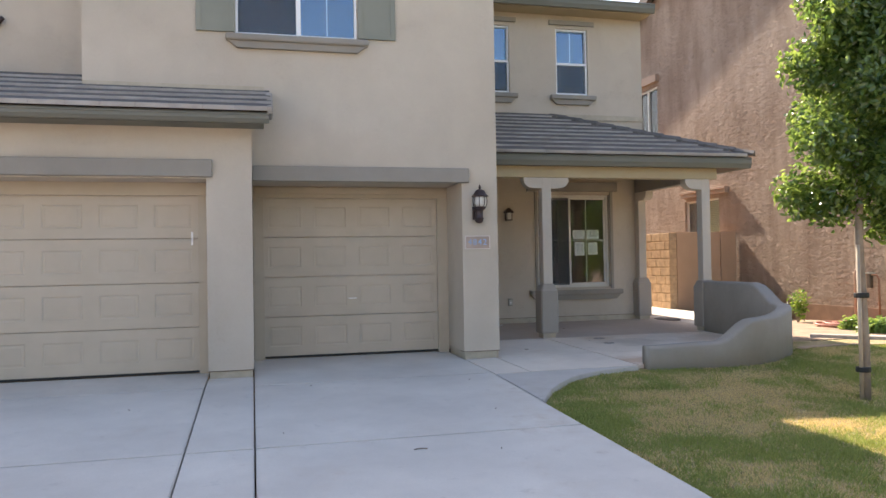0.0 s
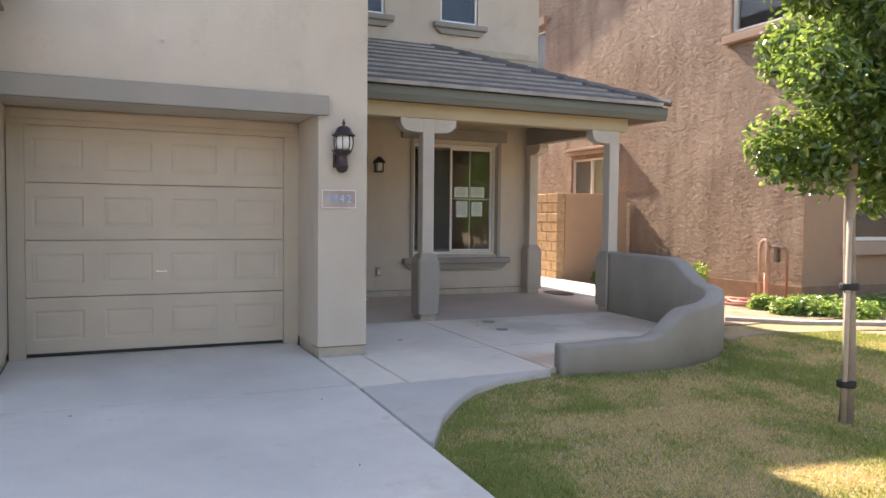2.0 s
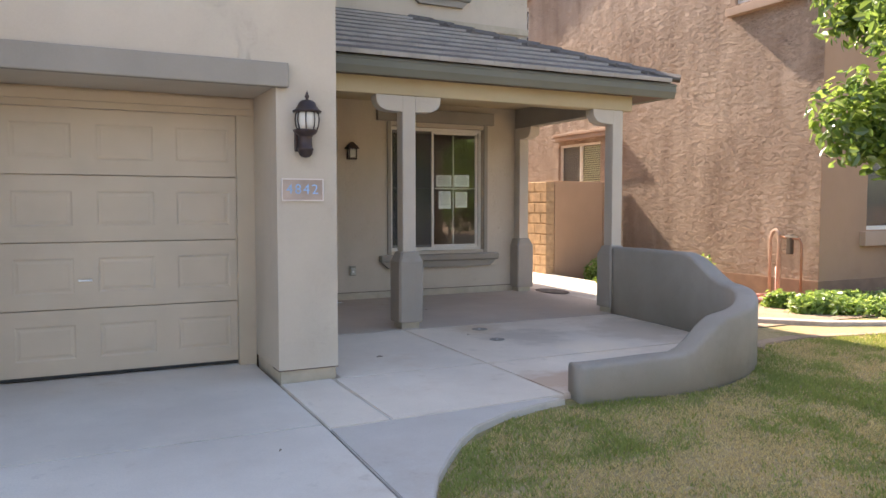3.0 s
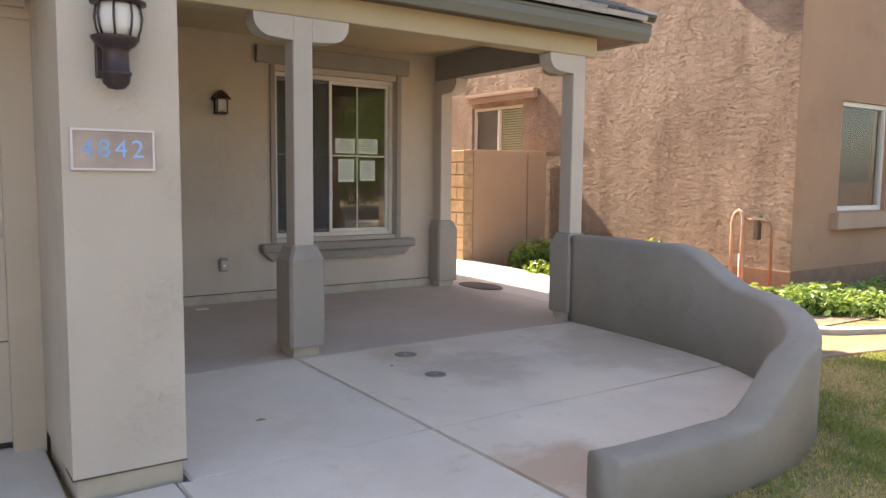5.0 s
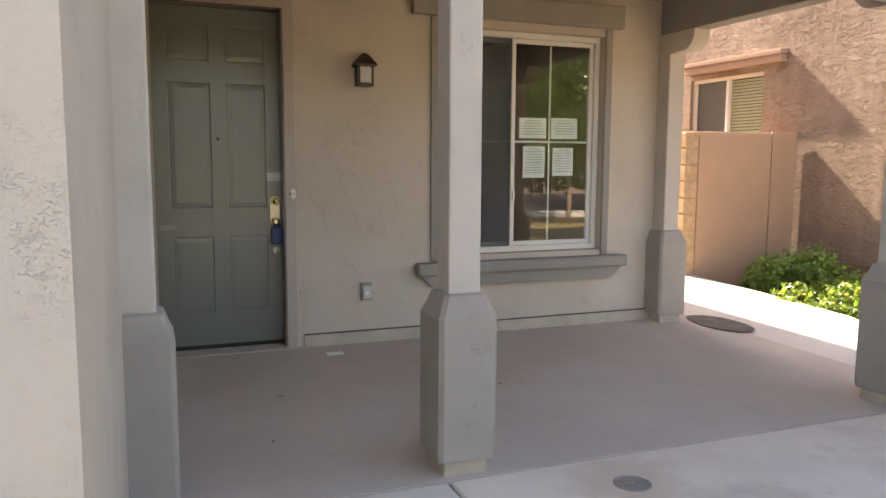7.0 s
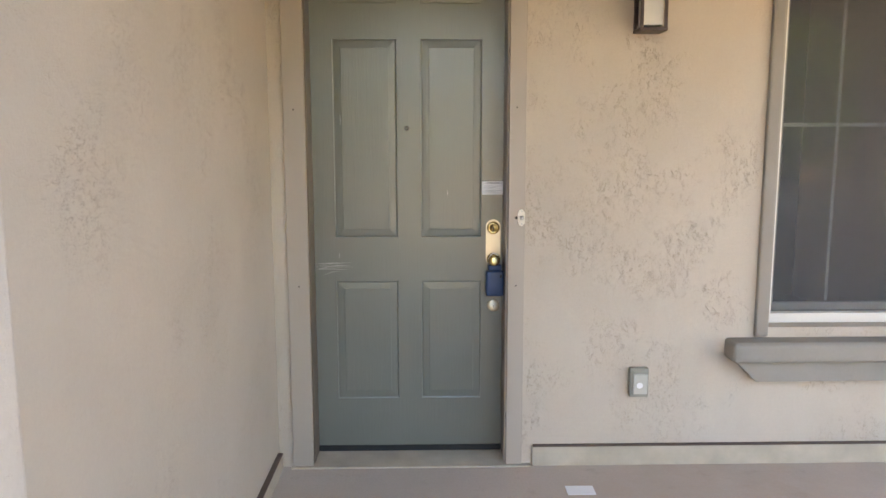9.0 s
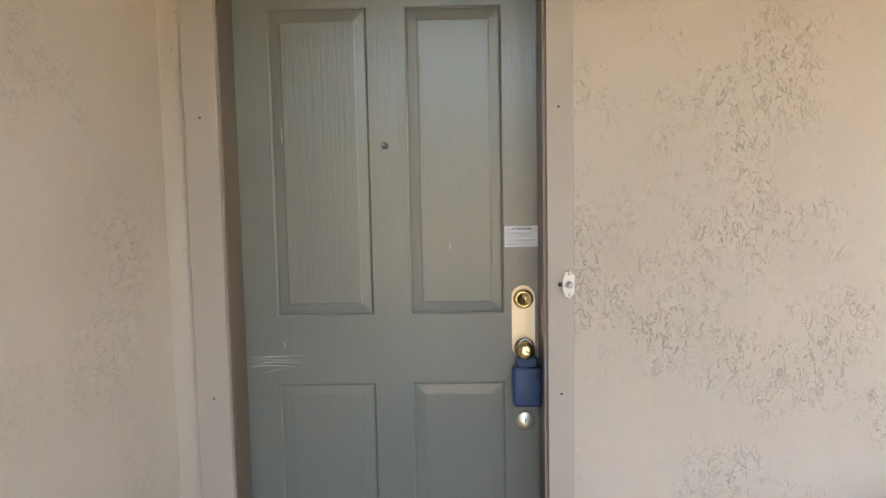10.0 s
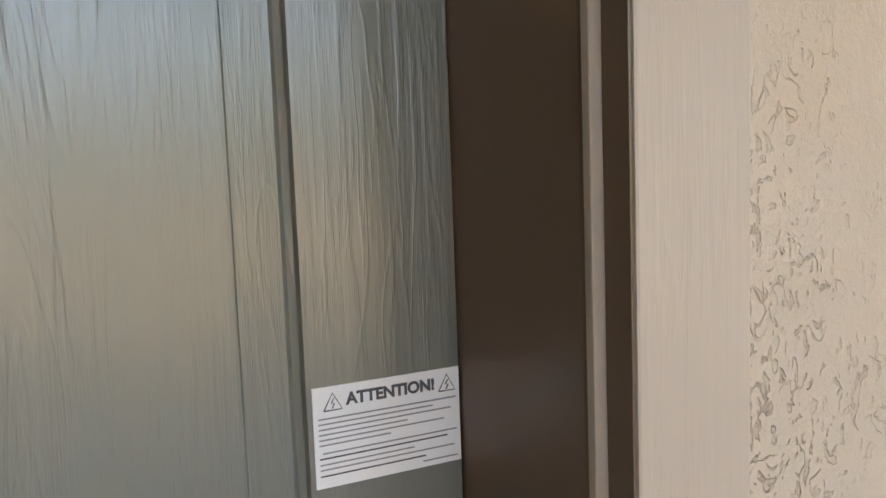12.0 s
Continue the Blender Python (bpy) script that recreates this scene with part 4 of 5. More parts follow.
# ---- porch posts ----
def porch_post(cx, cy, corbels, label, z0):
    """A square stucco post on a thicker chamfered pedestal, with quarter-round corbels under the beam."""
    post = thing("porch_post", label, "post", "posts of the porch", (cx, cy, z0))
    h, p = 0.078, 0.141
    part("foot", boxes((cx - 0.105, cx + 0.105, cy - 0.105, cy + 0.105, z0 - 0.01, z0 + 0.085), bevel=0.006), BASE_TRIM, post, "pale plaster foot")
    bm = bmesh.new()
    levels = ((p - 0.004, z0 + 0.082), (p, z0 + 0.095), (p, 1.125), (p - 0.018, 1.165), (h + 0.025, 1.222), (h + 0.004, 1.232))
    prev = None
    for r, z in levels:
        c = min(0.02, r * 0.3)
        ring = [bm.verts.new((cx + x, cy + y, z)) for x, y in ((-r + c, -r), (r - c, -r), (r, -r + c), (r, r - c), (r - c, r), (-r + c, r), (-r, r - c), (-r, -r + c))]
        if prev:
            for i in range(8):
                bm.faces.new((prev[i], prev[(i + 1) % 8], ring[(i + 1) % 8], ring[i]))
        else:
            bm.faces.new(ring[::-1])
        prev = ring
    bm.faces.new(prev)
    part("pedestal", bm, STUCCO_PEDESTAL, post, "grey stucco pedestal")
    part("shaft", boxes((cx - h, cx + h, cy - h, cy + h, 1.22, 2.90), bevel=0.012), STUCCO_POST, post)
    n = 7
    for d in corbels:
        prof = [(h - 0.002, 2.898), (0.375, 2.898), (0.375, 2.872)]
        prof += [(0.235 + 0.14 * math.cos(math.pi / 2 * i / n), 2.872 - 0.135 * math.sin(math.pi / 2 * i / n)) for i in range(1, n + 1)]
        prof += [(h - 0.002, 2.728)]
        bm = bmesh.new()
        if d[0] == "x":
            s = 1 if d[1] == "+" else -1
            prism(bm, [(cx + s * u, w) for u, w in prof], "y", cy - h, cy + h)
        else:
            s = 1 if d[1] == "+" else -1
            prism(bm, [(cy + s * u, w) for u, w in prof], "x", cx - h, cx + h)
        part("corbel", bm, STUCCO_POST, post)
    return post


porch_post(4.664, 11.325, ("x+", "x-"), "grey stucco porch post standing free beside the path", 0.385)
porch_post(7.48, 11.325, ("x-", "y+"), "grey stucco corner porch post joined to the low wall", 0.385)
porch_post(7.590, 13.65, ("y-",), "grey stucco porch post against the house corner", 0.41)
porch_post(3.292, 11.325, ("x+",), "grey stucco half post against the entry wall", 0.385)


# ---- low garden wall ----
def low_wall():
    """A curved garden wall whose rounded top sweeps up in two steps."""
    plan = [(4.62, 8.185), (5.0, 8.13), (5.5, 8.11), (6.0, 8.19), (6.45, 8.36), (6.82, 8.62), (7.10, 8.94), (7.28, 9.32), (7.38, 9.75), (7.43, 10.2), (7.45, 10.7), (7.46, 11.19)]
    pts = [Vector((*p, 0)) for p in plan]
    fine = []
    for i in range(len(pts) - 1):
        p0, p1, p2, p3 = pts[max(i - 1, 0)], pts[i], pts[i + 1], pts[min(i + 2, len(pts) - 1)]
        for k in range(5):
            t = k / 5
            fine.append(0.5 * ((2 * p1) + (p2 - p0) * t + (2 * p0 - 5 * p1 + 4 * p2 - p3) * t * t + (3 * p1 - p0 - 3 * p2 + p3) * t ** 3))
    fine.append(pts[-1])
    lengths = [0.0]
    for a, b in zip(fine, fine[1:]):
        lengths.append(lengths[-1] + (b - a).length)

    def smooth(a, b, s):
        t = min(1, max(0, (s - a) / (b - a)))
        return t * t * (3 - 2 * t)

    bm = bmesh.new()
    rows = []
    half, r = 0.10, 0.035
    for i, (p, s) in enumerate(zip(fine, lengths)):
        way = (fine[min(i + 1, len(fine) - 1)] - fine[max(i - 1, 0)]).normalized()
        out = Vector((way.y, -way.x, 0))
        top = 0.585 + 0.02 * smooth(0, 0.8, s) + 0.25 * smooth(0.86, 1.46, s) + 0.10 * smooth(1.5, 3.0, s) + 0.265 * smooth(3.05, 3.85, s)
        base = 0.20
        prof = [(half, base), (half, top - r), (half - r * 0.3, top - r * 0.3), (half - r, top), (-half + r, top), (-half + r * 0.3, top - r * 0.3), (-half, top - r), (-half, base)]
        rows.append([bm.verts.new((p.x + out.x * o, p.y + out.y * o, z + 0.006 * noise.noise((p.x * 3, p.y * 3, z * 3)))) for o, z in prof])
    for lo, hi in zip(rows, rows[1:]):
        for k in range(8):
            bm.faces.new((lo[k], lo[(k + 1) % 8], hi[(k + 1) % 8], hi[k]))
    bm.faces.new(rows[0][::-1]), bm.faces.new(rows[-1])
    bmesh.ops.recalc_face_normals(bm, faces=bm.faces)
    return tagged(part("garden_wall", bm, STUCCO_LOW, None, "low curved grey stucco garden wall sweeping up to the porch post", True), category="wall")


low_wall()

# ---- double garage roof ----
bm = bmesh.new()
GE_Y, GE_Z, GE_X, gs = 8.42, 3.218, 0.385, 0.41
v = [bm.verts.new(p) for p in ((-7.2, GE_Y + 0.1, GE_Z + gs * 0.1), (GE_X, GE_Y + 0.1, GE_Z + gs * 0.1), (GE_X, 9.42, GE_Z + gs), (-1.66, 9.42, GE_Z + gs), (-1.66, 10.5, GE_Z + gs * 1.7), (-7.2, 10.5, GE_Z + gs * 1.7))]
bm.faces.new(v)
bmesh.ops.recalc_face_normals(bm, faces=bm.faces)
bmesh.ops.solidify(bm, geom=bm.faces[:], thickness=0.03)
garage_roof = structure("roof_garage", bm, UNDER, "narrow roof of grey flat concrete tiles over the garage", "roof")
up_g = Vector((0, 1, gs)).normalized()
tiled(garage_roof, (0, GE_Y - 0.02, GE_Z), (1, 0, 0), up_g, 4, lambda r: -6.9, lambda r: GE_X + 0.02)
tiled(garage_roof, (0, GE_Y - 0.02 + 4 * EXPO * up_g.y, GE_Z + 4 * EXPO * up_g.z), (1, 0, 0), up_g, 2, lambda r: -6.9, lambda r: -1.67)
bm = bmesh.new()
gutter(bm, -7.2, GE_X - 0.01, GE_Y + 0.015, GE_Z - 0.02, 0.068)
structure("trim_fascia_garage", bm, FASCIA, "grey-green painted eave fascia of the garage", "trim")
bm = boxes((-7.1, GE_X - 0.06, GE_Y + 0.15, 8.875, GE_Z - 0.085, GE_Z - 0.06))
for x0, x1, low, high in ((GE_X - 0.05, GE_X - 0.012, -0.085, -0.025), (0.195, GE_X - 0.06, -0.085, -0.065)):
    prism(bm, [(y, GE_Z + gs * (y - GE_Y - 0.15) + d) for y, d in ((8.885, low), (9.415, low), (9.415, high), (8.885, high))], "x", x0, x1)
structure("trim_fascia_garage_end", bm, FASCIA, "grey-green painted rake board and soffit", "trim")
part("rake_tile", boxes((GE_X - 0.03, GE_X + 0.035, GE_Y - 0.01, 8.78, GE_Z + 0.0, GE_Z + 0.10), (GE_X - 0.03, GE_X + 0.04, 8.74, 9.1, GE_Z + 0.14, GE_Z + 0.23), (GE_X - 0.03, GE_X + 0.045, 9.06, 9.41, GE_Z + 0.28, GE_Z + 0.37), bevel=0.02), TILE_EDGE, garage_roof)
part("flashing", boxes((-1.655, GE_X - 0.035, 9.385, 9.417, GE_Z + gs + 0.01, GE_Z + gs + 0.10)), BASE_TRIM, garage_roof, "pale flashing strip")

# ---- main roof ----
bm = bmesh.new()
EZ = 6.47
def roof_block(bm, x0, x1, y0, y1, z, ridge):
    a = [bm.verts.new(p) for p in ((x0, y0, z), (x1, y0, z), (x1, y1, z), (x0, y1, z), ((x0 + x1) / 2 - 0.5, (y0 + y1) / 2, z + ridge), ((x0 + x1) / 2 + 0.5, (y0 + y1) / 2, z + ridge))]
    for f in ((0, 1, 5, 4), (2, 3, 4, 5), (1, 2, 5), (3, 0, 4), (3, 2, 1, 0)):
        bm.faces.new([a[i] for i in f])


roof_block(bm, -7.4, 7.76, 13.22, 24.4, EZ, 1.4)
main_roof = structure("roof_main", bm, TILE, "main hipped roof of grey concrete tiles", "roof")
bm = bmesh.new()
roof_block(bm, -2.1, 3.95, 8.92, 17.0, EZ, 1.2)
structure("roof_tower", bm, TILE, "hipped roof of grey concrete tiles over the garage wing", "roof")
bm = bmesh.new()
gutter(bm, 3.96, 7.76, 13.20, EZ - 0.006)
structure("trim_fascia_main", bm, FASCIA, "grey-green painted main eave fascia", "trim")
structure("trim_fascia_tower", boxes((-2.1, 3.95, 8.93, 9.05, EZ - 0.15, EZ - 0.004), (3.83, 3.95, 9.05, 13.19, EZ - 0.15, EZ - 0.004)), FASCIA, "grey-green painted eave fascia of the garage wing", "trim")
structure("trim_soffit_main", boxes((3.25, 7.74, 13.33, 13.73, EZ - 0.14, EZ - 0.12)), STUCCO_TAN, "tan stucco eave underside", "trim")


# ---- neighbour's house ----
NX, NY = 11.2, 11.24
house = thing("house", "brown rough-stucco two-storey house next door", "house", at=(NX, NY, 0.3))
NW1, NW2, NW3 = (16.36, 17.85, 2.0, 3.06), (11.66, 12.90, 5.0, 6.4), (19.12, 20.3, 5.0, 6.42)
RIDGE_Y, RIDGE_Z, RAKE = 15.2, 10.48, 0.4
bm = wall_y(bmesh.new(), NY, 21.0, NX, NX + 0.25, 0.2, 8.0, [NW1, NW2, NW3])
for profile in ([(NY, 8.0), (21.0, 8.0), (21.0, 8.12), (RIDGE_Y, RIDGE_Z - 0.04), (NY, 8.86)], [(21.0, 0.2), (28.0, 0.2), (28.0, 5.3), (21.0, 8.12)]):
    prism(bm, profile, "x", NX, NX + 0.25)
part("wall", bm, STUCCO_BROWN, house, "rough brown trowelled stucco side wall")
NF1 = (12.25, 13.5, 1.36, 2.8)
part("wall", wall_x(bmesh.new(), NX + 0.25, 22.5, NY, NY + 0.25, 0.2, 8.6, [NF1]), STUCCO_SMOOTH_SHADED, house, "smoother brown stucco front wall with shade and warm bounce in its colour")
part("wall", boxes((22.25, 22.5, NY + 0.25, 28.0, 0.2, 5.3), (NX + 0.25, 22.25, 27.75, 28.0, 0.2, 5.3)), STUCCO_BROWN, house)
part("wall_coat", boxes((NX + 0.002, NX + 0.25, NY - 0.006, NY - 0.0005, 0.2, 8.6)), STUCCO_SMOOTH_SHADED, house)
part("base_band", boxes((NX - 0.02, NX + 0.01, NY - 0.02, 28.0, 0.2, 0.62), (NX + 0.01, 22.5, NY - 0.02, NY + 0.01, 0.2, 0.62), bevel=0.004), plain("brown_band", (0.24, 0.145, 0.095), 0.9, 0, 0.15, 40.0, 0.003), house, "darker brown base band")
slopes = [(10.7, RIDGE_Z - RAKE * 4.5), (RIDGE_Y, RIDGE_Z), (28.5, RIDGE_Z - RAKE * 13.3)]
part("roof", prism(bmesh.new(), slopes + [(y, z + 0.15) for y, z in slopes[::-1]], "x", NX - 0.28, 22.9), TILE, house)
part("eave", prism(bmesh.new(), [(y, z - 0.18) for y, z in slopes] + [(y, z - 0.002) for y, z in slopes[::-1]], "x", NX - 0.279, NX - 0.22), UNDER, house, "dark brown rake board")


def side_window(w, blind, slider=True):
    y0, y1, z0, z1 = w
    bars = ((NX + 0.05, NX + 0.12, (y0 + y1) / 2 - 0.025, (y0 + y1) / 2 + 0.025, z0 + 0.05, z1 - 0.05),) if slider else ()
    ob = part("window", boxes((NX + 0.06, NX + 0.14, y0, y0 + 0.05, z0, z1), (NX + 0.06, NX + 0.14, y1 - 0.05, y1, z0, z1), (NX + 0.06, NX + 0.14, y0 + 0.05, y1 - 0.05, z0, z0 + 0.05), (NX + 0.06, NX + 0.14, y0 + 0.05, y1 - 0.05, z1 - 0.05, z1), *bars), VINYL, house)
    g = part("pane", boxes((NX + 0.10, NX + 0.106, y0 + 0.05, y1 - 0.05, z0 + 0.05, z1 - 0.05)), DARK_GLASS, ob)
    g.visible_shadow = False
    if blind:
        bm = bmesh.new()
        k = z0 + 0.06
        while k < z1 - 0.06:
            box(bm, NX + 0.108, NX + 0.120, y0 + 0.05, (y0 + y1) / 2, k, k + 0.035)
            k += 0.045
        part("blind", bm, BLIND, ob, "olive slatted blind")
        part("shade", boxes((NX + 0.108, NX + 0.120, (y0 + y1) / 2, y1 - 0.05, z0 + 0.05, z1 - 0.05)), plain("window_shade", (0.20, 0.19, 0.17), 0.9), ob, "plain grey shade")
    # Near-black backing, room darkness put into its colour.
    part("backing", boxes((NX + 0.22, NX + 0.24, y0, y1, z0, z1)), DARK_ROOM, ob)
    return ob


side_window(NW1, True)
side_window(NW2, False, False)
side_window(NW3, False)
part("window_head", boxes((NX - 0.09, NX + 0.01, 15.98, 17.90, 3.145, 3.24), (NX - 0.12, NX + 0.01, 15.96, 17.92, 3.24, 3.305), bevel=0.012), STUCCO_PINK, house, "pinkish stepped stucco window head")
part("window_sill", boxes((NX - 0.13, NX + 0.01, 11.5, 12.99, 4.80, 4.93), bevel=0.012), STUCCO_PINK, house)
part("window_head", boxes((NX - 0.12, NX + 0.01, 19.0, 20.45, 6.52, 6.72), bevel=0.012), STUCCO_PINK, house)
fw = part("window", boxes((12.25, 12.31, NY + 0.05, NY + 0.12, 1.36, 2.8), (13.44, 13.5, NY + 0.05, NY + 0.12, 1.36, 2.8), (12.31, 13.44, NY + 0.05, NY + 0.12, 1.36, 1.42), (12.31, 13.44, NY + 0.05, NY + 0.12, 2.74, 2.8)), VINYL, house)
part("pane", boxes((12.31, 13.44, NY + 0.08, NY + 0.086, 1.42, 2.74)), DARK_GLASS, fw)
part("backing", boxes((12.25, 13.5, NY + 0.22, NY + 0.24, 1.36, 2.8)), DARK_ROOM, fw)
part("window_sill", boxes((12.1, 13.65, NY - 0.10, NY + 0.01, 1.12, 1.34), bevel=0.012), STUCCO_PINK, house)

# ---- block fence ----
FY, FX = 15.7, 9.63
fence = structure("fence_wall", boxes((FX - 0.04, NX - 0.025, FY + 0.05, FY + 0.2, 0.0, 2.17)), STUCCO_ORANGE, "orange-tan stucco garden wall between the houses", "wall")
part("panel", boxes((FX, 10.755, FY, FY + 0.05, 0.0, 2.185), bevel=0.006), STUCCO_ORANGE, fence)
part("panel", boxes((10.775, NX - 0.023, FY + 0.006, FY + 0.05, 0.0, 2.21), bevel=0.006), STUCCO_ORANGE, fence)
part("cap", boxes((FX - 0.03, NX - 0.03, FY + 0.055, FY + 0.22, 2.17, 2.20), bevel=0.006), STUCCO_ORANGE, fence)
block_mesh = mesh_of("block", box(bmesh.new(), -0.19, 0.0, 0.0, 0.386, 0.0, 0.182, bevel=0.010, seg=1), BLOCK)
half_mesh = mesh_of("block", box(bmesh.new(), -0.19, 0.0, 0.0, 0.186, 0.0, 0.182, bevel=0.010, seg=1), BLOCK)
for k in range(11):
    run_y = [(half_mesh, 0.0)] if k % 2 else []
    y_at = 0.2 if k % 2 else 0.0
    while y_at < 1.7:
        run_y.append((block_mesh, y_at))
        y_at += 0.4
    for mesh, dy in run_y:
        piece("block", mesh, Matrix.Translation((FX - 0.004, FY + 0.01 + dy, 0.0 + 0.2 * k)), fence)
part("mortar", boxes((FX - 0.178, FX - 0.012, FY + 0.018, FY + 1.95, 0.0, 2.18)), BLOCK, fence, "sandy mortar of the block return")


# ---- wall lamps ----
def coach_lamp():
    """A ribbed coach lantern on a curved wall bracket."""
    lx, ly, face = 2.985, 9.30, 9.42
    lamp = thing("wall_lamp", "dark bronze ribbed coach lantern on the garage pier", "lamp", at=(lx, face, 2.1))
    bm = bmesh.new()
    box(bm, lx - 0.075, lx + 0.045, face - 0.025, face, 2.135, 2.275, bevel=0.008)
    part("back_plate", bm, IRON, lamp)
    bm = lathe(bmesh.new(), [(0.0, 2.085), (0.03, 2.09), (0.05, 2.11), (0.055, 2.14), (0.06, 2.145), (0.06, 2.155), (0.052, 2.16), (0.050, 2.235), (0.056, 2.25), (0.075, 2.262), (0.092, 2.285), (0.092, 2.293), (0.0, 2.293)], (lx - 0.012, ly + 0.03, 0), 24)
    part("bracket_cup", bm, IRON, lamp, "", True)
    bm = bmesh.new()
    box(bm, lx - 0.04, lx + 0.015, ly + 0.03, face - 0.02, 2.15, 2.23, bevel=0.01)
    part("arm", bm, IRON, lamp)
    cx, cy = lx, ly + 0.02
    globe = part("globe", lathe(bmesh.new(), [(0.066, 2.295), (0.078, 2.33), (0.082, 2.37), (0.076, 2.41), (0.066, 2.425)], (cx, cy, 0), 24), FROST, lamp, "pale seeded glass globe", True)
    globe.visible_shadow = False
    for i in range(8):
        a = 2 * math.pi * (i + 0.5) / 8
        rib = [(cx + r * math.cos(a), cy + r * math.sin(a), z) for r, z in ((0.072, 2.29), (0.085, 2.33), (0.090, 2.37), (0.084, 2.41), (0.072, 2.43))]
        part("rib", rod(bmesh.new(), rib, 0.0045, 6), IRON, lamp, "", True)
    part("candle", lathe(bmesh.new(), [(0.012, 2.293), (0.012, 2.33), (0.018, 2.345), (0.024, 2.37), (0.014, 2.395), (0.0, 2.405)], (cx, cy, 0), 14), FROST, lamp, "frosted bulb", True)
    part("cap", lathe(bmesh.new(), [(0.105, 2.422), (0.108, 2.432), (0.092, 2.44), (0.072, 2.465), (0.062, 2.49), (0.048, 2.505), (0.024, 2.515), (0.0, 2.516)], (cx, cy, 0), 24, 12, 0.03), IRON, lamp, "", True)
    part("finial", lathe(bmesh.new(), [(0.013, 2.51), (0.010, 2.525), (0.018, 2.538), (0.012, 2.552), (0.009, 2.562), (0.0, 2.585)], (cx, cy, 0), 14), IRON, lamp, "", True)
    return lamp


def porch_lamp():
    """A small square jelly-jar lantern under a hood."""
    x, face = 4.865, 13.73
    lamp = thing("wall_lamp", "small dark bronze lantern with frosted glass by the door", "lamp", at=(x, face, 2.36))
    part("back_plate", boxes((x - 0.05, x + 0.05, face - 0.02, face, 2.40, 2.56), bevel=0.006), IRON, lamp)
    bm = bmesh.new()
    y = face - 0.075
    prev = None
    for r, z in ((0.078, 2.505), (0.080, 2.515), (0.052, 2.555), (0.03, 2.585), (0.012, 2.60)):
        ring = [bm.verts.new((x + sx * r, y + sy * r, z)) for sx, sy in ((-1, -1), (1, -1), (1, 1), (-1, 1))]
        if prev:
            for i in range(4):
                bm.faces.new((prev[i], prev[(i + 1) % 4], ring[(i + 1) % 4], ring[i]))
        else:
            bm.faces.new(ring[::-1])
        prev = ring
    bm.faces.new(prev)
    part("hood", bm, IRON, lamp)
    part("jar", boxes((x - 0.042, x + 0.042, y - 0.042, y + 0.042, 2.385, 2.505), bevel=0.008), FROST, lamp, "frosted glass jar")
    for sx in (-1, 1):
        for sy in (-1, 1):
            part("bar", boxes((x + sx * 0.05 - 0.006, x + sx * 0.05 + 0.006, y + sy * 0.05 - 0.006, y + sy * 0.05 + 0.006, 2.372, 2.506)), IRON, lamp)
    part("tray", boxes((x - 0.058, x + 0.058, y - 0.058, y + 0.058, 2.362, 2.376), bevel=0.003), IRON, lamp)
    part("arm", boxes((x - 0.015, x + 0.015, y + 0.02, face - 0.015, 2.52, 2.548)), IRON, lamp)
    return lamp


coach_lamp()
porch_lamp()
fixture = thing("wall_fixture", "small dark metal fixture high on the stucco wall", "fixture", at=(-2.80, 10.5, 4.65))
part("mount", boxes((-2.86, -2.80, 10.46, 10.50, 4.60, 4.68), bevel=0.008), IRON, fixture)
part("head", rod(bmesh.new(), [(-2.85, 10.45, 4.62), (-2.79, 10.42, 4.65), (-2.74, 10.40, 4.69)], [0.03, 0.035, 0.028], 10), IRON, fixture, "", True)

# ---- house number ----
plaque = tagged(part("number_plaque", boxes((2.812, 3.128, 9.406, 9.419, 1.768, 1.926), bevel=0.002), PLAQUE, None, "terracotta tile plaque with blue house number on the pier"), category="sign")
part("border", boxes((2.806, 2.815, 9.400, 9.419, 1.762, 1.932), (3.125, 3.134, 9.400, 9.419, 1.762, 1.932), (2.815, 3.125, 9.400, 9.419, 1.762, 1.771), (2.815, 3.125, 9.400, 9.419, 1.923, 1.932)), PLAQUE_EDGE, plaque, "pale raised border")
for k, ch in enumerate("4842"):
    lettering("digit", ch, 0.105, 2.868 + 0.066 * k, 9.4045, 1.848, BLUE_NUM, plaque)

# ---- warning sticker on the door ----
sx0, sx1, sz0, sz1 = 4.180, 4.2775, 1.666, 1.728
yy = DY - 0.0012
sticker = tagged(part("warning_sticker", boxes((sx0, sx1, yy, DY - 0.0002, sz0, sz1), bevel=0.0003), PAPER, None, "white printed warning sticker on the door edge"), category="sticker")
lettering("heading", "ATTENTION!", 0.0100, 4.2305, yy - 0.0004, 1.7185, INK, sticker, 0, 1.0, 0.00035)
for tx in (4.1925, 4.2685):
    bm = bmesh.new()
    rod(bm, [(tx - 0.0058, yy - 0.0003, 1.7133), (tx + 0.0058, yy - 0.0003, 1.7133), (tx, yy - 0.0003, 1.7238), (tx - 0.0058, yy - 0.0003, 1.7133)], 0.00045, 4)
    rod(bm, [(tx + 0.0008, yy - 0.0003, 1.7205), (tx - 0.001, yy - 0.0003, 1.7175), (tx + 0.001, yy - 0.0003, 1.7172), (tx - 0.0006, yy - 0.0003, 1.7143)], 0.0004, 4)
    part("symbol", bm, INK, sticker, "warning triangle")
rng = random.Random(3)
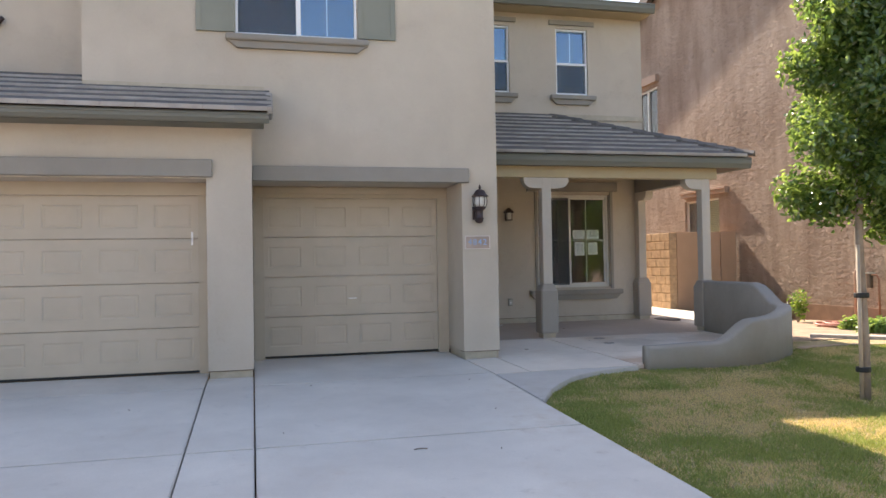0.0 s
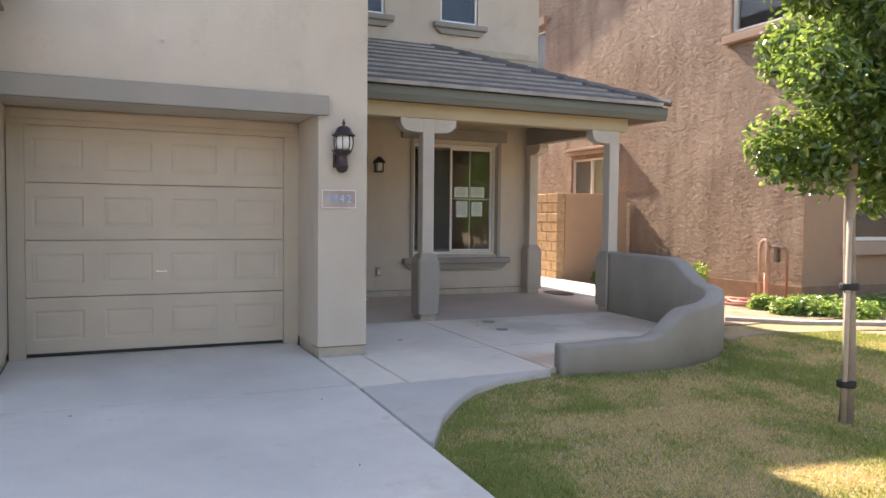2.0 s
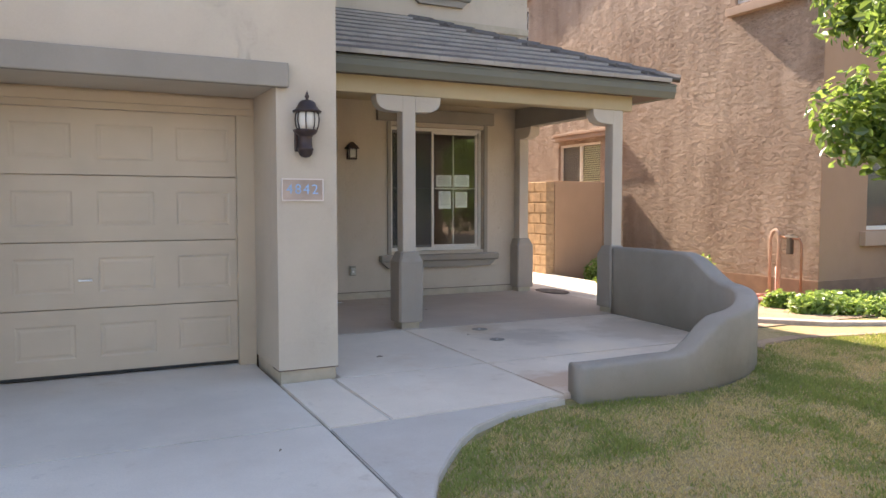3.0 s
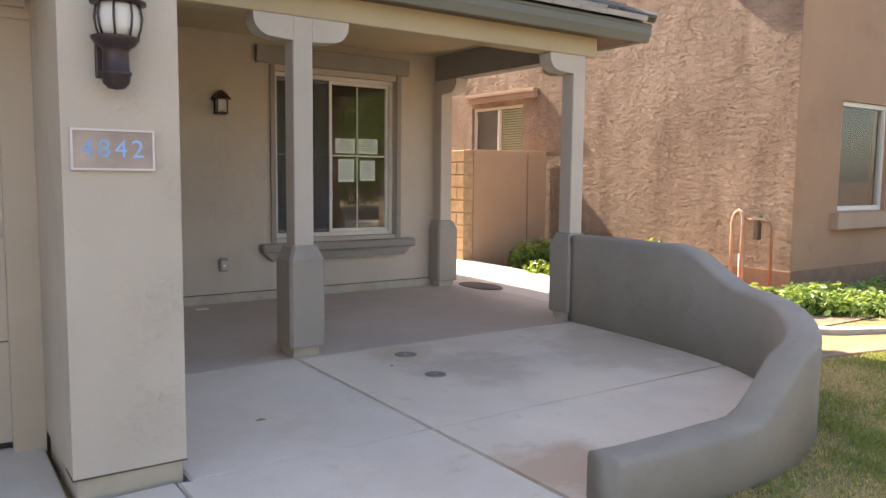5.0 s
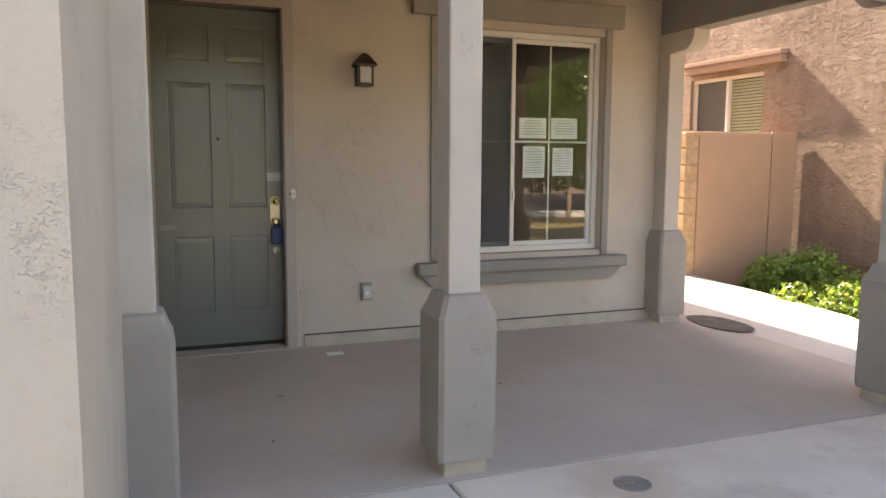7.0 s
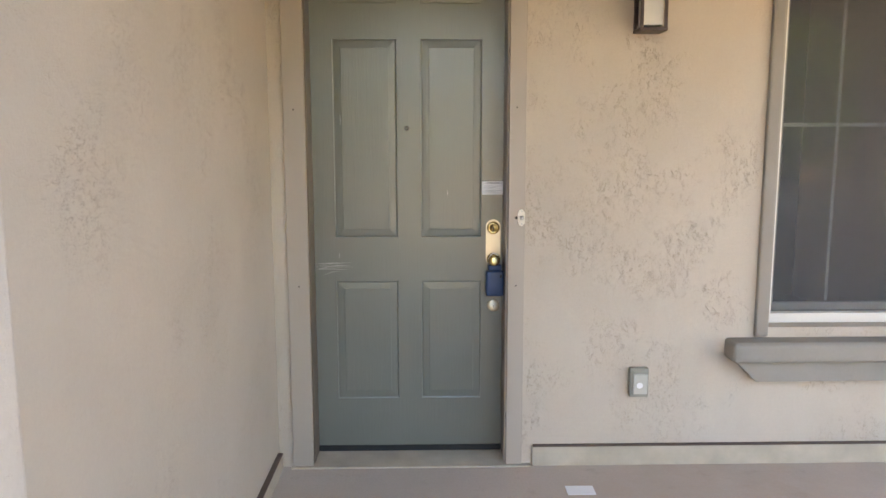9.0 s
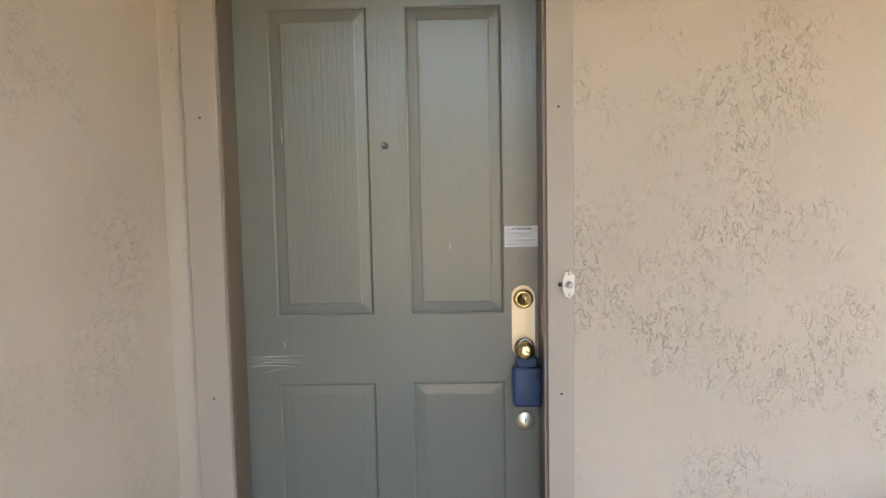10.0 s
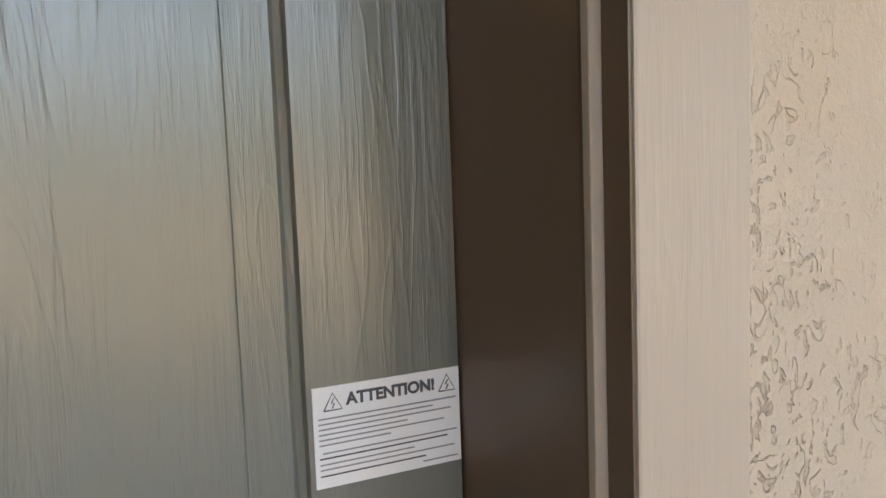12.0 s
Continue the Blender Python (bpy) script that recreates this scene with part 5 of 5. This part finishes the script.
for k, (z, a, b) in enumerate(((1.7085, 0.03, 0.97), (1.7053, 0.03, 0.80), (1.7021, 0.03, 0.93), (1.6989, 0.03, 0.62), (1.6957, 0.03, 0.88), (1.6925, 0.03, 0.50), (1.6875, 0.05, 0.97), (1.6843, 0.03, 0.90), (1.6806, 0.03, 0.66), (1.6774, 0.03, 0.95), (1.6736, 0.03, 0.74), (1.6700, 0.72, 0.97))):
    w = sx1 - sx0
    part("text_line", boxes((sx0 + a * w, sx0 + b * w, yy - 0.0004, yy - 0.0001, z - 0.00045, z + 0.00045)), INK if k in (7, 10) else plain("grey_ink", (0.32, 0.32, 0.34), 0.7) if k == 0 else bpy.data.materials["grey_ink"], sticker)

# ---- doorbell, outlet, nail holes ----
bm = bmesh.new()
pts = [(math.cos(t) * (0.0145 + 0.0012 * math.cos(9 * t)), math.sin(t) * (0.0365 + 0.0015 * math.cos(9 * t))) for t in [2 * math.pi * i / 48 for i in range(48)]]
pts = [(4.342 + math.copysign(min(abs(u) * 1.25, 0.0155), u), 1.576 + w) for u, w in pts]
prism(bm, pts, "y", 13.710, 13.721)
bell = tagged(part("doorbell", bm, plain("ivory_plastic", (0.74, 0.69, 0.60), 0.4), None, "ivory scalloped doorbell plate on the door casing"), category="doorbell")
part("button", turned(bmesh.new(), (4.343, 13.711, 1.576), (4.343, 13.6, 1.576), [(0.0095, 0), (0.0095, 0.005), (0.007, 0.008), (0.0, 0.009)], 18), STEEL, bell, "round metal button", True)
for dz in (-0.028, 0.028):
    part("screw", turned(bmesh.new(), (4.343, 13.7105, 1.576 + dz), (4.343, 13.6, 1.576 + dz), [(0.0032, 0), (0.0032, 0.001), (0.0, 0.0018)], 10), STEEL, bell, "", True)
part("old_hole", turned(bmesh.new(), (4.320, 13.7212, 1.575), (4.320, 13.6, 1.575), [(0.0065, 0), (0.0065, 0.0006), (0.0, 0.0007)], 14), BLACK, bell, "dark old bell hole")
for hx, hz in ((4.318, 2.055), (4.322, 1.27), (3.352, 2.045), (3.356, 1.27)):
    part("nail_hole", turned(bmesh.new(), (hx, 13.7212, hz), (hx, 13.6, hz), [(0.0035, 0), (0.0035, 0.0008), (0.0, 0.001)], 10), BLACK, door)
outlet = thing("outlet_box", "grey weatherproof outlet cover low on the stucco wall", "outlet", at=(4.885, 13.73, 0.75))
part("cover", boxes((4.842, 4.930, 13.692, 13.73, 0.755, 0.893), bevel=0.012), plain("outlet_grey", (0.30, 0.285, 0.235), 0.5), outlet)
part("lid", boxes((4.856, 4.922, 13.683, 13.693, 0.772, 0.868), bevel=0.006), plain("outlet_lid", (0.50, 0.49, 0.43), 0.45), outlet)
part("socket", turned(bmesh.new(), (4.885, 13.684, 0.815), (4.885, 13.6, 0.815), [(0.014, 0), (0.014, 0.004), (0.0, 0.005)], 16), WHITE, outlet)

# ---- papers in the window ----
for px0, px1, pz0, pz1 in ((6.245, 6.500, 2.012, 2.180), (6.545, 6.800, 2.012, 2.185), (6.285, 6.490, 1.685, 1.945), (6.565, 6.765, 1.700, 1.935)):
    paper = tagged(part("notice_paper", boxes((px0, px1, 13.862, 13.863, pz0, pz1)), PAPER, None, "white printed notice sheet taped inside the window"), category="paper", group="notices in the window")
    n = int((pz1 - pz0) / 0.022)
    for k in range(1, n):
        w = (px1 - px0) * (0.5 if k == 1 else rng.uniform(0.65, 0.85))
        part("text_line", boxes((px0 + (px1 - px0 - w) / 2, px0 + (px1 - px0 + w) / 2, 13.8612, 13.8618, pz1 - k * 0.022 - 0.003, pz1 - k * 0.022 + 0.003)), bpy.data.materials["grey_ink"], paper)
latch = part("latch", boxes((6.170, 6.188, 13.808, 13.826, 1.50, 1.58), bevel=0.004), VINYL, bpy.data.objects["window_1"])

# ---- drains and floor bits ----
rng = random.Random(31)
for lx, ly in ((0.75, 8.05), (-0.9, 7.4), (2.25, 6.55), (1.9, 5.35), (2.4, 7.9), (0.4, 6.2), (5.05, 10.62), (4.05, 12.6), (3.9, 11.9), (5.4, 12.4)):
    a, r = rng.uniform(0, 6.28), rng.uniform(0.010, 0.018)
    z = ground_z(ly) + 0.006
    dx, dy = r * math.cos(a), r * math.sin(a)
    tagged(part("leaf_scrap", rod(bmesh.new(), [(lx - dx, ly - dy, z - 0.003), (lx, ly, z + 0.003), (lx + dx, ly + dy, z - 0.002)], [0.002, 0.005, 0.002], 6), BARK, None, "small dry curled leaf lying on the concrete"), category="leaf", group="dry leaves on the paving")
for cx, cy, r in ((5.325, 10.87, 0.085), (5.20, 10.28, 0.075)):
    z = ground_z(cy)
    d = tagged(part("floor_cleanout", lathe(bmesh.new(), [(r, z - 0.02), (r, z + 0.003), (r - 0.006, z + 0.005), (r - 0.012, z + 0.002), (0.0, z + 0.002)], (cx, cy, 0), 32), plain("cleanout_metal", (0.27, 0.24, 0.21), 0.7, 0.2, 0.2), None, "round rusty metal cleanout cover set in the concrete"), category="drain cover", group="porch cleanouts")
    part("bolt", lathe(bmesh.new(), [(0.012, z), (0.012, z + 0.005), (0.0, z + 0.006)], (cx, cy, 0), 12), STEEL, d)
tagged(part("paper_scrap", boxes((4.52, 4.64, 13.42, 13.50, 0.423, 0.427), bevel=0.001), PAPER, None, "small pale scrap of paper on the porch floor"), category="litter")
tagged(part("twig", rod(bmesh.new(), [(1.29, 5.49, 0.268), (1.34, 5.50, 0.270), (1.39, 5.493, 0.267)], 0.005, 6), BARK, None, "thin dry twig on the driveway"), category="twig")
tagged(part("leaf_scrap", rod(bmesh.new(), [(3.79, 9.99, 0.385), (3.82, 10.0, 0.386), (3.85, 9.995, 0.384)], [0.003, 0.009, 0.003], 6), BARK, None, "dry curled leaf on the porch floor"), category="leaf")
mat_bm = bmesh.new()
lathe(mat_bm, [(0.0, 0.418), (0.26, 0.418), (0.27, 0.428), (0.24, 0.436), (0.0, 0.437)], (0, 0, 0), 28)
mat_bm.transform(Matrix.Translation((7.96, 13.34, 0)) @ Matrix.Diagonal((0.75, 1.35, 1, 1)))
tagged(part("door_mat", mat_bm, plain("mat_fibre", (0.13, 0.105, 0.09), 0.95, 0, 0.3, 80.0, 0.006), None, "flat dark round mat at the edge of the porch"), category="mat")

# ---- taps and hose by the neighbour's wall ----
tap = thing("backflow_pipe", "copper-coloured wrapped water pipe with valve by the wall", "pipe", at=(NX - 0.15, 11.8, 0.33))
X = NX - 0.14
part("pipe", rod(bmesh.new(), [(X, 11.98, 0.22), (X, 11.98, 1.22), (X, 11.95, 1.32), (X, 11.89, 1.36), (X, 11.83, 1.32), (X, 11.82, 1.22), (X, 11.82, 0.25)], [0.024, 0.024, 0.026, 0.028, 0.032, 0.03, 0.03], 10), PIPE, tap, "pipe in pinkish foam wrap", True)
part("pipe", rod(bmesh.new(), [(X, 11.83, 1.27), (X, 11.72, 1.25), (X, 11.46, 1.23), (X, 11.42, 1.16), (X, 11.42, 0.25)], 0.019, 10), plain("copper", (0.36, 0.19, 0.12), 0.5, 0.6), tap, "copper pipe", True)
part("valve", boxes((X - 0.045, X + 0.035, 11.58, 11.66, 1.00, 1.30), bevel=0.015), plain("valve_brass", (0.16, 0.13, 0.11), 0.5, 0.7), tap)
part("valve_handle", boxes((X - 0.08, X - 0.045, 11.45, 11.66, 1.255, 1.285), bevel=0.006), STEEL, tap)
pts = []
for i in range(230):
    a = i * 0.30
    r = 0.28 + 0.13 * math.sin(i * 0.13) + 0.07 * math.sin(i * 0.41)
    pts.append((10.52 + 1.35 * r * math.cos(a), 11.55 + 1.0 * r * math.sin(a), 0.345 + 0.012 * (i // 46) + 0.010 * math.sin(i * 0.7)))
pts += [(10.8, 11.75, 0.37), (10.95, 11.8, 0.36), (11.04, 11.84, 0.45), (11.05, 11.85, 0.8)]
tagged(part("garden_hose", rod(bmesh.new(), pts, 0.017, 7), HOSE, None, "faded red garden hose coiled on the bare earth", True), category="hose")


# ---- plants ----
def leaf_cloud(name, material, centres, count, size, rng, flat=0.5, parent=None, up=0.4):
    """Many small folded leaves round the given blobs (x, y, z, rx, ry, rz), thickest near their skins."""
    verts, faces = [], []
    weights = [c[3] * c[4] + c[5] * c[3] for c in centres]
    for _ in range(count):
        cx, cy, cz, rx, ry, rz = rng.choices(centres, weights)[0]
        d = Vector((rng.gauss(0, 1), rng.gauss(0, 1), rng.gauss(0, 1))).normalized()
        k = rng.random() ** 0.45 * rng.uniform(0.85, 1.08)
        p = Vector((cx + d.x * rx * k, cy + d.y * ry * k, cz + d.z * rz * k))
        n = (d * (1 - flat) + Vector((rng.gauss(0, 0.5), rng.gauss(0, 0.5), up + rng.gauss(0, 0.4)))).normalized()
        t = n.orthogonal().normalized()
        t = (Matrix.Rotation(rng.uniform(0, 6.28), 3, n) @ t).normalized()
        b = n.cross(t)
        s = size * rng.uniform(0.6, 1.3)
        i = len(verts)
        verts += [p - t * s, p - t * s * 0.2 + b * s * 0.55 + n * s * 0.15, p + t * s * 0.55 + b * s * 0.42 + n * s * 0.10, p + t * s * 1.1 - n * s * 0.1, p + t * s * 0.55 - b * s * 0.42 + n * s * 0.10, p - t * s * 0.2 - b * s * 0.55 + n * s * 0.15]
        faces += [(i, i + 1, i + 2, i + 3), (i, i + 3, i + 4, i + 5)]
    me = bpy.data.meshes.new(name)
    me.from_pydata([tuple(v) for v in verts], [], faces)
    me.materials.append(material)
    ob = new(name, me)
    if parent is not None:
        ob.parent = parent
        ob.matrix_parent_inverse = parent.matrix_basis.inverted()
    return ob


def tree(x, y, z, height, spread, low, leaves, size, seed, label, staked=False, group="", taper=0.0):
    """A young tree: a tapered trunk, forked limbs and a crown of many leaves."""
    rng = random.Random(seed)
    t = thing("tree", label, "tree", group, (x, y, z))
    top = z + height
    trunk = [(x, y, z - 0.05), (x + 0.015, y, z + 0.5), (x - 0.01, y + 0.02, z + low), (x + 0.03, y, z + low + (height - low) * 0.5), (x, y + 0.03, top - 0.15)]
    r = (0.0105 if staked else 0.016) * height
    part("trunk", rod(bmesh.new(), trunk, [r, r * 0.85, r * 0.75, r * 0.45, r * 0.12], 10), BARK, t, "", True)
    blobs = []
    for i in range(18):
        a, h = i * 2.4 + rng.uniform(-0.3, 0.3), low + (height - low) * (0.04 + 0.80 * (i + 0.5) / 18)
        k = spread * (0.62 + 0.5 * math.sin(math.pi * min(1, 0.15 + (h - low) / (height - low)))) * rng.uniform(0.72, 1.08) * (1 - taper * ((h - low) / (height - low)) ** 1.4)
        start = Vector((x, y, z + h - 0.15))
        end = Vector((x + math.cos(a) * k, y + math.sin(a) * k, z + h + 0.25 * k))
        mid = (start + end) / 2 + Vector((0, 0, 0.12 * k))
        part("limb", rod(bmesh.new(), [start, mid, end], [r * 0.38, r * 0.25, r * 0.08], 6), BARK, t, "", True)
        blobs.append((end.x, end.y, end.z, 0.46 * spread, 0.46 * spread, 0.50 * spread))
        blobs.append((mid.x, mid.y, mid.z, 0.48 * spread, 0.48 * spread, 0.50 * spread))
    blobs.append((x, y, top - 0.3 * spread, 0.35 * spread, 0.35 * spread, 0.5 * spread))
    for i in range(16):
        c = rng.choice(blobs)
        blobs.append((c[0] + rng.uniform(-0.5, 0.5) * spread, c[1] + rng.uniform(-0.5, 0.5) * spread, c[2] + rng.uniform(-0.4, 0.25) * spread, 0.16 * spread, 0.16 * spread, 0.16 * spread))
    tagged(leaf_cloud("crown", LEAF, blobs, leaves, size, rng, 0.55, t, 0.35), kind="stuff")
    if staked:
        part("stake", rod(bmesh.new(), [(x - 0.066, y - 0.03, z - 0.1), (x - 0.070, y - 0.03, z + 1.55)], 0.020, 10), STAKE, t, "pale wooden stake", True)
        for h in (0.28, 1.02):
            part("tie", lathe(bmesh.new(), [(0.066, z + h), (0.070, z + h + 0.01), (0.070, z + h + 0.04), (0.066, z + h + 0.05)], (x - 0.026, y - 0.012, 0), 16), BLACK, t, "black rubber tie")
    return t


tree(6.11, 6.50, lawn_z(6.11, 6.50), 5.2, 0.64, 1.58, 26000, 0.037, 11, "young staked tree with glossy green leaves on the lawn", True, "", 0.75)
tree(15.5, -1.0, 0.0, 6.5, 2.1, 1.3, 9000, 0.09, 5, "leafy green tree on the neighbour's lawn", False, "trees by the street")
tree(22.0, -5.0, -0.1, 7.0, 2.0, 2.0, 6000, 0.10, 8, "leafy green tree by the street", False, "trees by the street")
# Unseen trees added to cover the warm house band reflected in door and window.
for tx in (5.6, 10.2):
    tree(tx, -18.6, -0.3, 6.6, 2.1, 1.2, 6000, 0.11, int(tx), "unseen leafy green tree added across the street", False, "trees by the street")
# Unseen dense row added to keep the bright house out of the window's reflection.
for tx, ty, th in ((21.5, -16.0, 8.5), (25.5, -15.5, 9.0), (30.0, -16.0, 9.5)):
    tree(tx, ty, -0.3, th, 3.0, 0.7, 12000, 0.17, int(tx), "unseen tall leafy green tree added to darken window reflections", False, "trees by the street")
tree(2.0, -19.0, -0.3, 7.0, 2.0, 2.0, 6000, 0.10, 9, "unseen leafy green tree added across the street", False, "trees by the street")


def shrub(x, y, z, r, h, count, size, material, seed, label, flowers=0):
    rng = random.Random(seed)
    s = thing("shrub", label, "shrub", at=(x, y, z))
    blobs = [(x + rng.uniform(-0.6, 0.6) * r, y + rng.uniform(-0.6, 0.6) * r, z + h * rng.uniform(0.35, 0.75), r * 0.45, r * 0.45, h * 0.42) for _ in range(9)]
    for b in blobs[:6]:
        part("stem", rod(bmesh.new(), [(x, y, z - 0.03), ((x + b[0]) / 2, (y + b[1]) / 2, z + h * 0.3), b[:3]], [0.008, 0.006, 0.003], 5), BARK, s)
    tagged(leaf_cloud("foliage", material, blobs, count, size, rng, 0.45, s), kind="stuff")
    for _ in range(flowers):
        b = rng.choice(blobs)
        p = (b[0] + rng.uniform(-1, 1) * b[3], b[1] - abs(rng.gauss(0.5, 0.3)) * b[4], b[2] + rng.uniform(0.2, 0.9) * b[5])
        part("flower", lathe(bmesh.new(), [(0.0, -0.008), (0.02, -0.002), (0.022, 0.006), (0.0, 0.010)], p, 7), FLOWER, s)
    return s


def yard_z(x, y):
    return 0.33 - 0.05 * max(0.0, y - 12.3) * min(1.0, max(0.0, (12.6 - x) / 2))


shrub(9.84, 13.88, yard_z(9.84, 13.88) - 0.02, 0.60, 0.36, 3200, 0.034, SHRUB, 21, "low yellow-green flowering shrub beside the side walk", 14)
shrub(10.30, 14.65, yard_z(10.30, 14.65) - 0.02, 0.62, 0.60, 3000, 0.036, COVER, 22, "darker green shrub in the shade of the garden wall")
shrub(10.50, 12.83, yard_z(10.50, 12.83) - 0.02, 0.24, 0.62, 420, 0.034, SHRUB, 23, "loose light green shrub on the bare earth")
shrub(10.30, 15.45, yard_z(10.30, 15.45) - 0.02, 0.16, 0.28, 160, 0.030, COVER, 24, "small dry sprig by the walk", 5)
for k, (cx, cy, r) in enumerate(((11.6, 10.4, 0.6), (12.6, 10.4, 0.7), (12.3, 9.9, 0.7), (13.4, 10.3, 0.8), (13.9, 10.5, 0.7), (11.0, 10.1, 0.5), (13.0, 9.6, 0.6), (14.6, 10.4, 0.8), (10.6, 10.75, 0.4), (10.4, 10.3, 0.4), (11.9, 9.5, 0.5), (11.1, 10.75, 0.35), (10.0, 10.6, 0.34), (10.15, 10.95, 0.28))):
    rng = random.Random(40 + k)
    c = leaf_cloud("ground_cover", COVER, [(cx + rng.uniform(-0.5, 0.5) * r, cy + rng.uniform(-0.5, 0.5) * r, 0.36, r * 0.5, r * 0.5, 0.20) for _ in range(8)], 1500, 0.04, rng, 0.3)
    tagged(c, "bright green leafy ground cover in the planting bed", "ground cover", kind="stuff")

# ---- scratches on the door ----
PALE = plain("scratched_primer", (0.55, 0.55, 0.52), 0.7)
rng = random.Random(12)
for k in range(9):
    x0, z0 = 3.408 + rng.uniform(0, 0.05), 1.292 + rng.uniform(0, 0.06)
    ln, rise = rng.uniform(0.06, 0.20), rng.uniform(-0.004, 0.022)
    part("scratch", rod(bmesh.new(), [(x0, DY + 0.0002, z0), (x0 + ln * 0.5, DY - 0.0002, z0 + rise * 0.6 + rng.uniform(0, 0.005)), (x0 + ln, DY + 0.0002, z0 + rise)], [0.0003, rng.uniform(0.0006, 0.0012), 0.0002], 4), PALE, door)
for x0, z0, ln in ((4.02, 1.66, 0.028), (3.535, 1.98, 0.05), (3.52, 1.37, 0.03)):
    part("scratch", rod(bmesh.new(), [(x0, DY + 0.001, z0), (x0 + 0.001, DY - 0.0005, z0 + ln * 0.5), (x0 - 0.001, DY + 0.001, z0 + ln)], [0.0004, 0.0014, 0.0004], 4), PALE, door)


# ---- across the street ----
def far_house(x, y, w, label, paint):
    """A house across the street: walls, hipped roof, garage door, windows."""
    h = thing("house", label, "house", "houses across the street", (x, y, -0.2))
    part("wall", boxes((x - w / 2, x + w / 2, y - 9, y, -0.3, 5.8)), paint, h)
    bm = bmesh.new()
    roof_block(bm, x - w / 2 - 0.5, x + w / 2 + 0.5, y - 9.5, y + 0.5, 5.8, 1.8)
    part("roof", bm, TILE, h)
    part("garage_door", boxes((x - w * 0.38, x - w * 0.02, y, y + 0.03, -0.2, 2.0)), GARAGE, h)
    for wx, wz in ((0.2, 0.8), (-0.25, 3.4), (0.2, 3.4)):
        win2 = part("window", frame_bars(x + wx * w - 0.7, x + wx * w + 0.7, y, y + 0.05, wz, wz + 1.3, 0.06), WHITE, h)
        # Opaque panes, coloured as dark as the rooms behind them.
        part("pane", boxes((x + wx * w - 0.64, x + wx * w + 0.64, y + 0.01, y + 0.016, wz + 0.06, wz + 1.24)), DARK_ROOM, win2)
    return h


# The first two houses are unseen, added to bounce warm light onto the porch.
far_house(-9.0, -22.0, 13.0, "unseen tan two-storey house added across the street for warm bounce", STUCCO)
far_house(4.5, -22.0, 13.0, "unseen pale two-storey house added across the street for warm bounce", STUCCO_TAN)
far_house(17.8, -24.0, 13.0, "brown two-storey house across the street", STUCCO_BROWN)


# ---- lawn ----
def lawn():
    """Short, patchy grass: green tufts, thick along the paved edges, and straw where the ground is dry."""
    rng = np.random.default_rng(4)
    n = 240000
    x = 2.772 + (9.4 - 2.772) * rng.random(n) ** 1.15
    y = 3.2 + (9.2 - 3.2) * rng.random(n)
    edge = np.interp(y, [6.70, 7.22, 7.66, 8.0, 8.13], [2.774, 3.075, 3.45, 3.95, 4.62])
    wall = np.interp(x, [4.6, 5.5, 6.0, 6.45, 6.82, 7.1, 7.3, 7.6, 8.3, 9.4], [8.06, 8.00, 8.06, 8.24, 8.5, 8.82, 9.0, 9.08, 9.15, 8.95])
    keep = (x > edge) & (y < wall)
    x, y, edge = x[keep], y[keep], edge[keep]
    n = len(x)
    z = np.array([lawn_z(a, b) for a, b in zip(x, y)])
    patch = np.array([0.75 * noise.noise((a * 1.1, b * 1.1, 5)) + 0.55 * noise.noise((a * 3.1, b * 3.1, 9)) + 0.25 * noise.noise((a * 9.0, b * 9.0, 2)) for a, b in zip(x, y)])
    lush = patch + 0.30 * np.exp(-((x - edge) / 0.45) ** 2) - 0.08 + 0.24 * rng.standard_normal(n)
    green = lush > 0.0
    h = (0.012 + 0.018 * rng.random(n)) * np.where(green, 1.25 + np.clip(patch, 0.0, 0.8), 0.8)
    a = rng.random(n) * 6.283
    lean = 1.6 * rng.random(n)
    b = rng.random(n) * 6.283
    w = 0.0035 + 0.0045 * rng.random(n)
    v = np.empty((n, 3, 3))
    v[:, 0] = np.stack([x - w * np.cos(a), y - w * np.sin(a), z - 0.005], 1)
    v[:, 1] = np.stack([x + w * np.cos(a), y + w * np.sin(a), z - 0.005], 1)
    v[:, 2] = np.stack([x + h * lean * np.cos(b), y + h * lean * np.sin(b), z + h], 1)
    for name, mask, material, label in (("grass", green, GRASS, "short green grass in uneven tufts on the lawn"), ("dry_grass", ~green, STRAW, "thin straw-coloured dry grass on the lawn")):
        me = bpy.data.meshes.new(name)
        me.from_pydata(v[mask].reshape(-1, 3).tolist(), [], np.arange(3 * int(mask.sum())).reshape(-1, 3).tolist())
        me.materials.append(material)
        tagged(new(name, me), label, "grass", kind="stuff")


lawn()
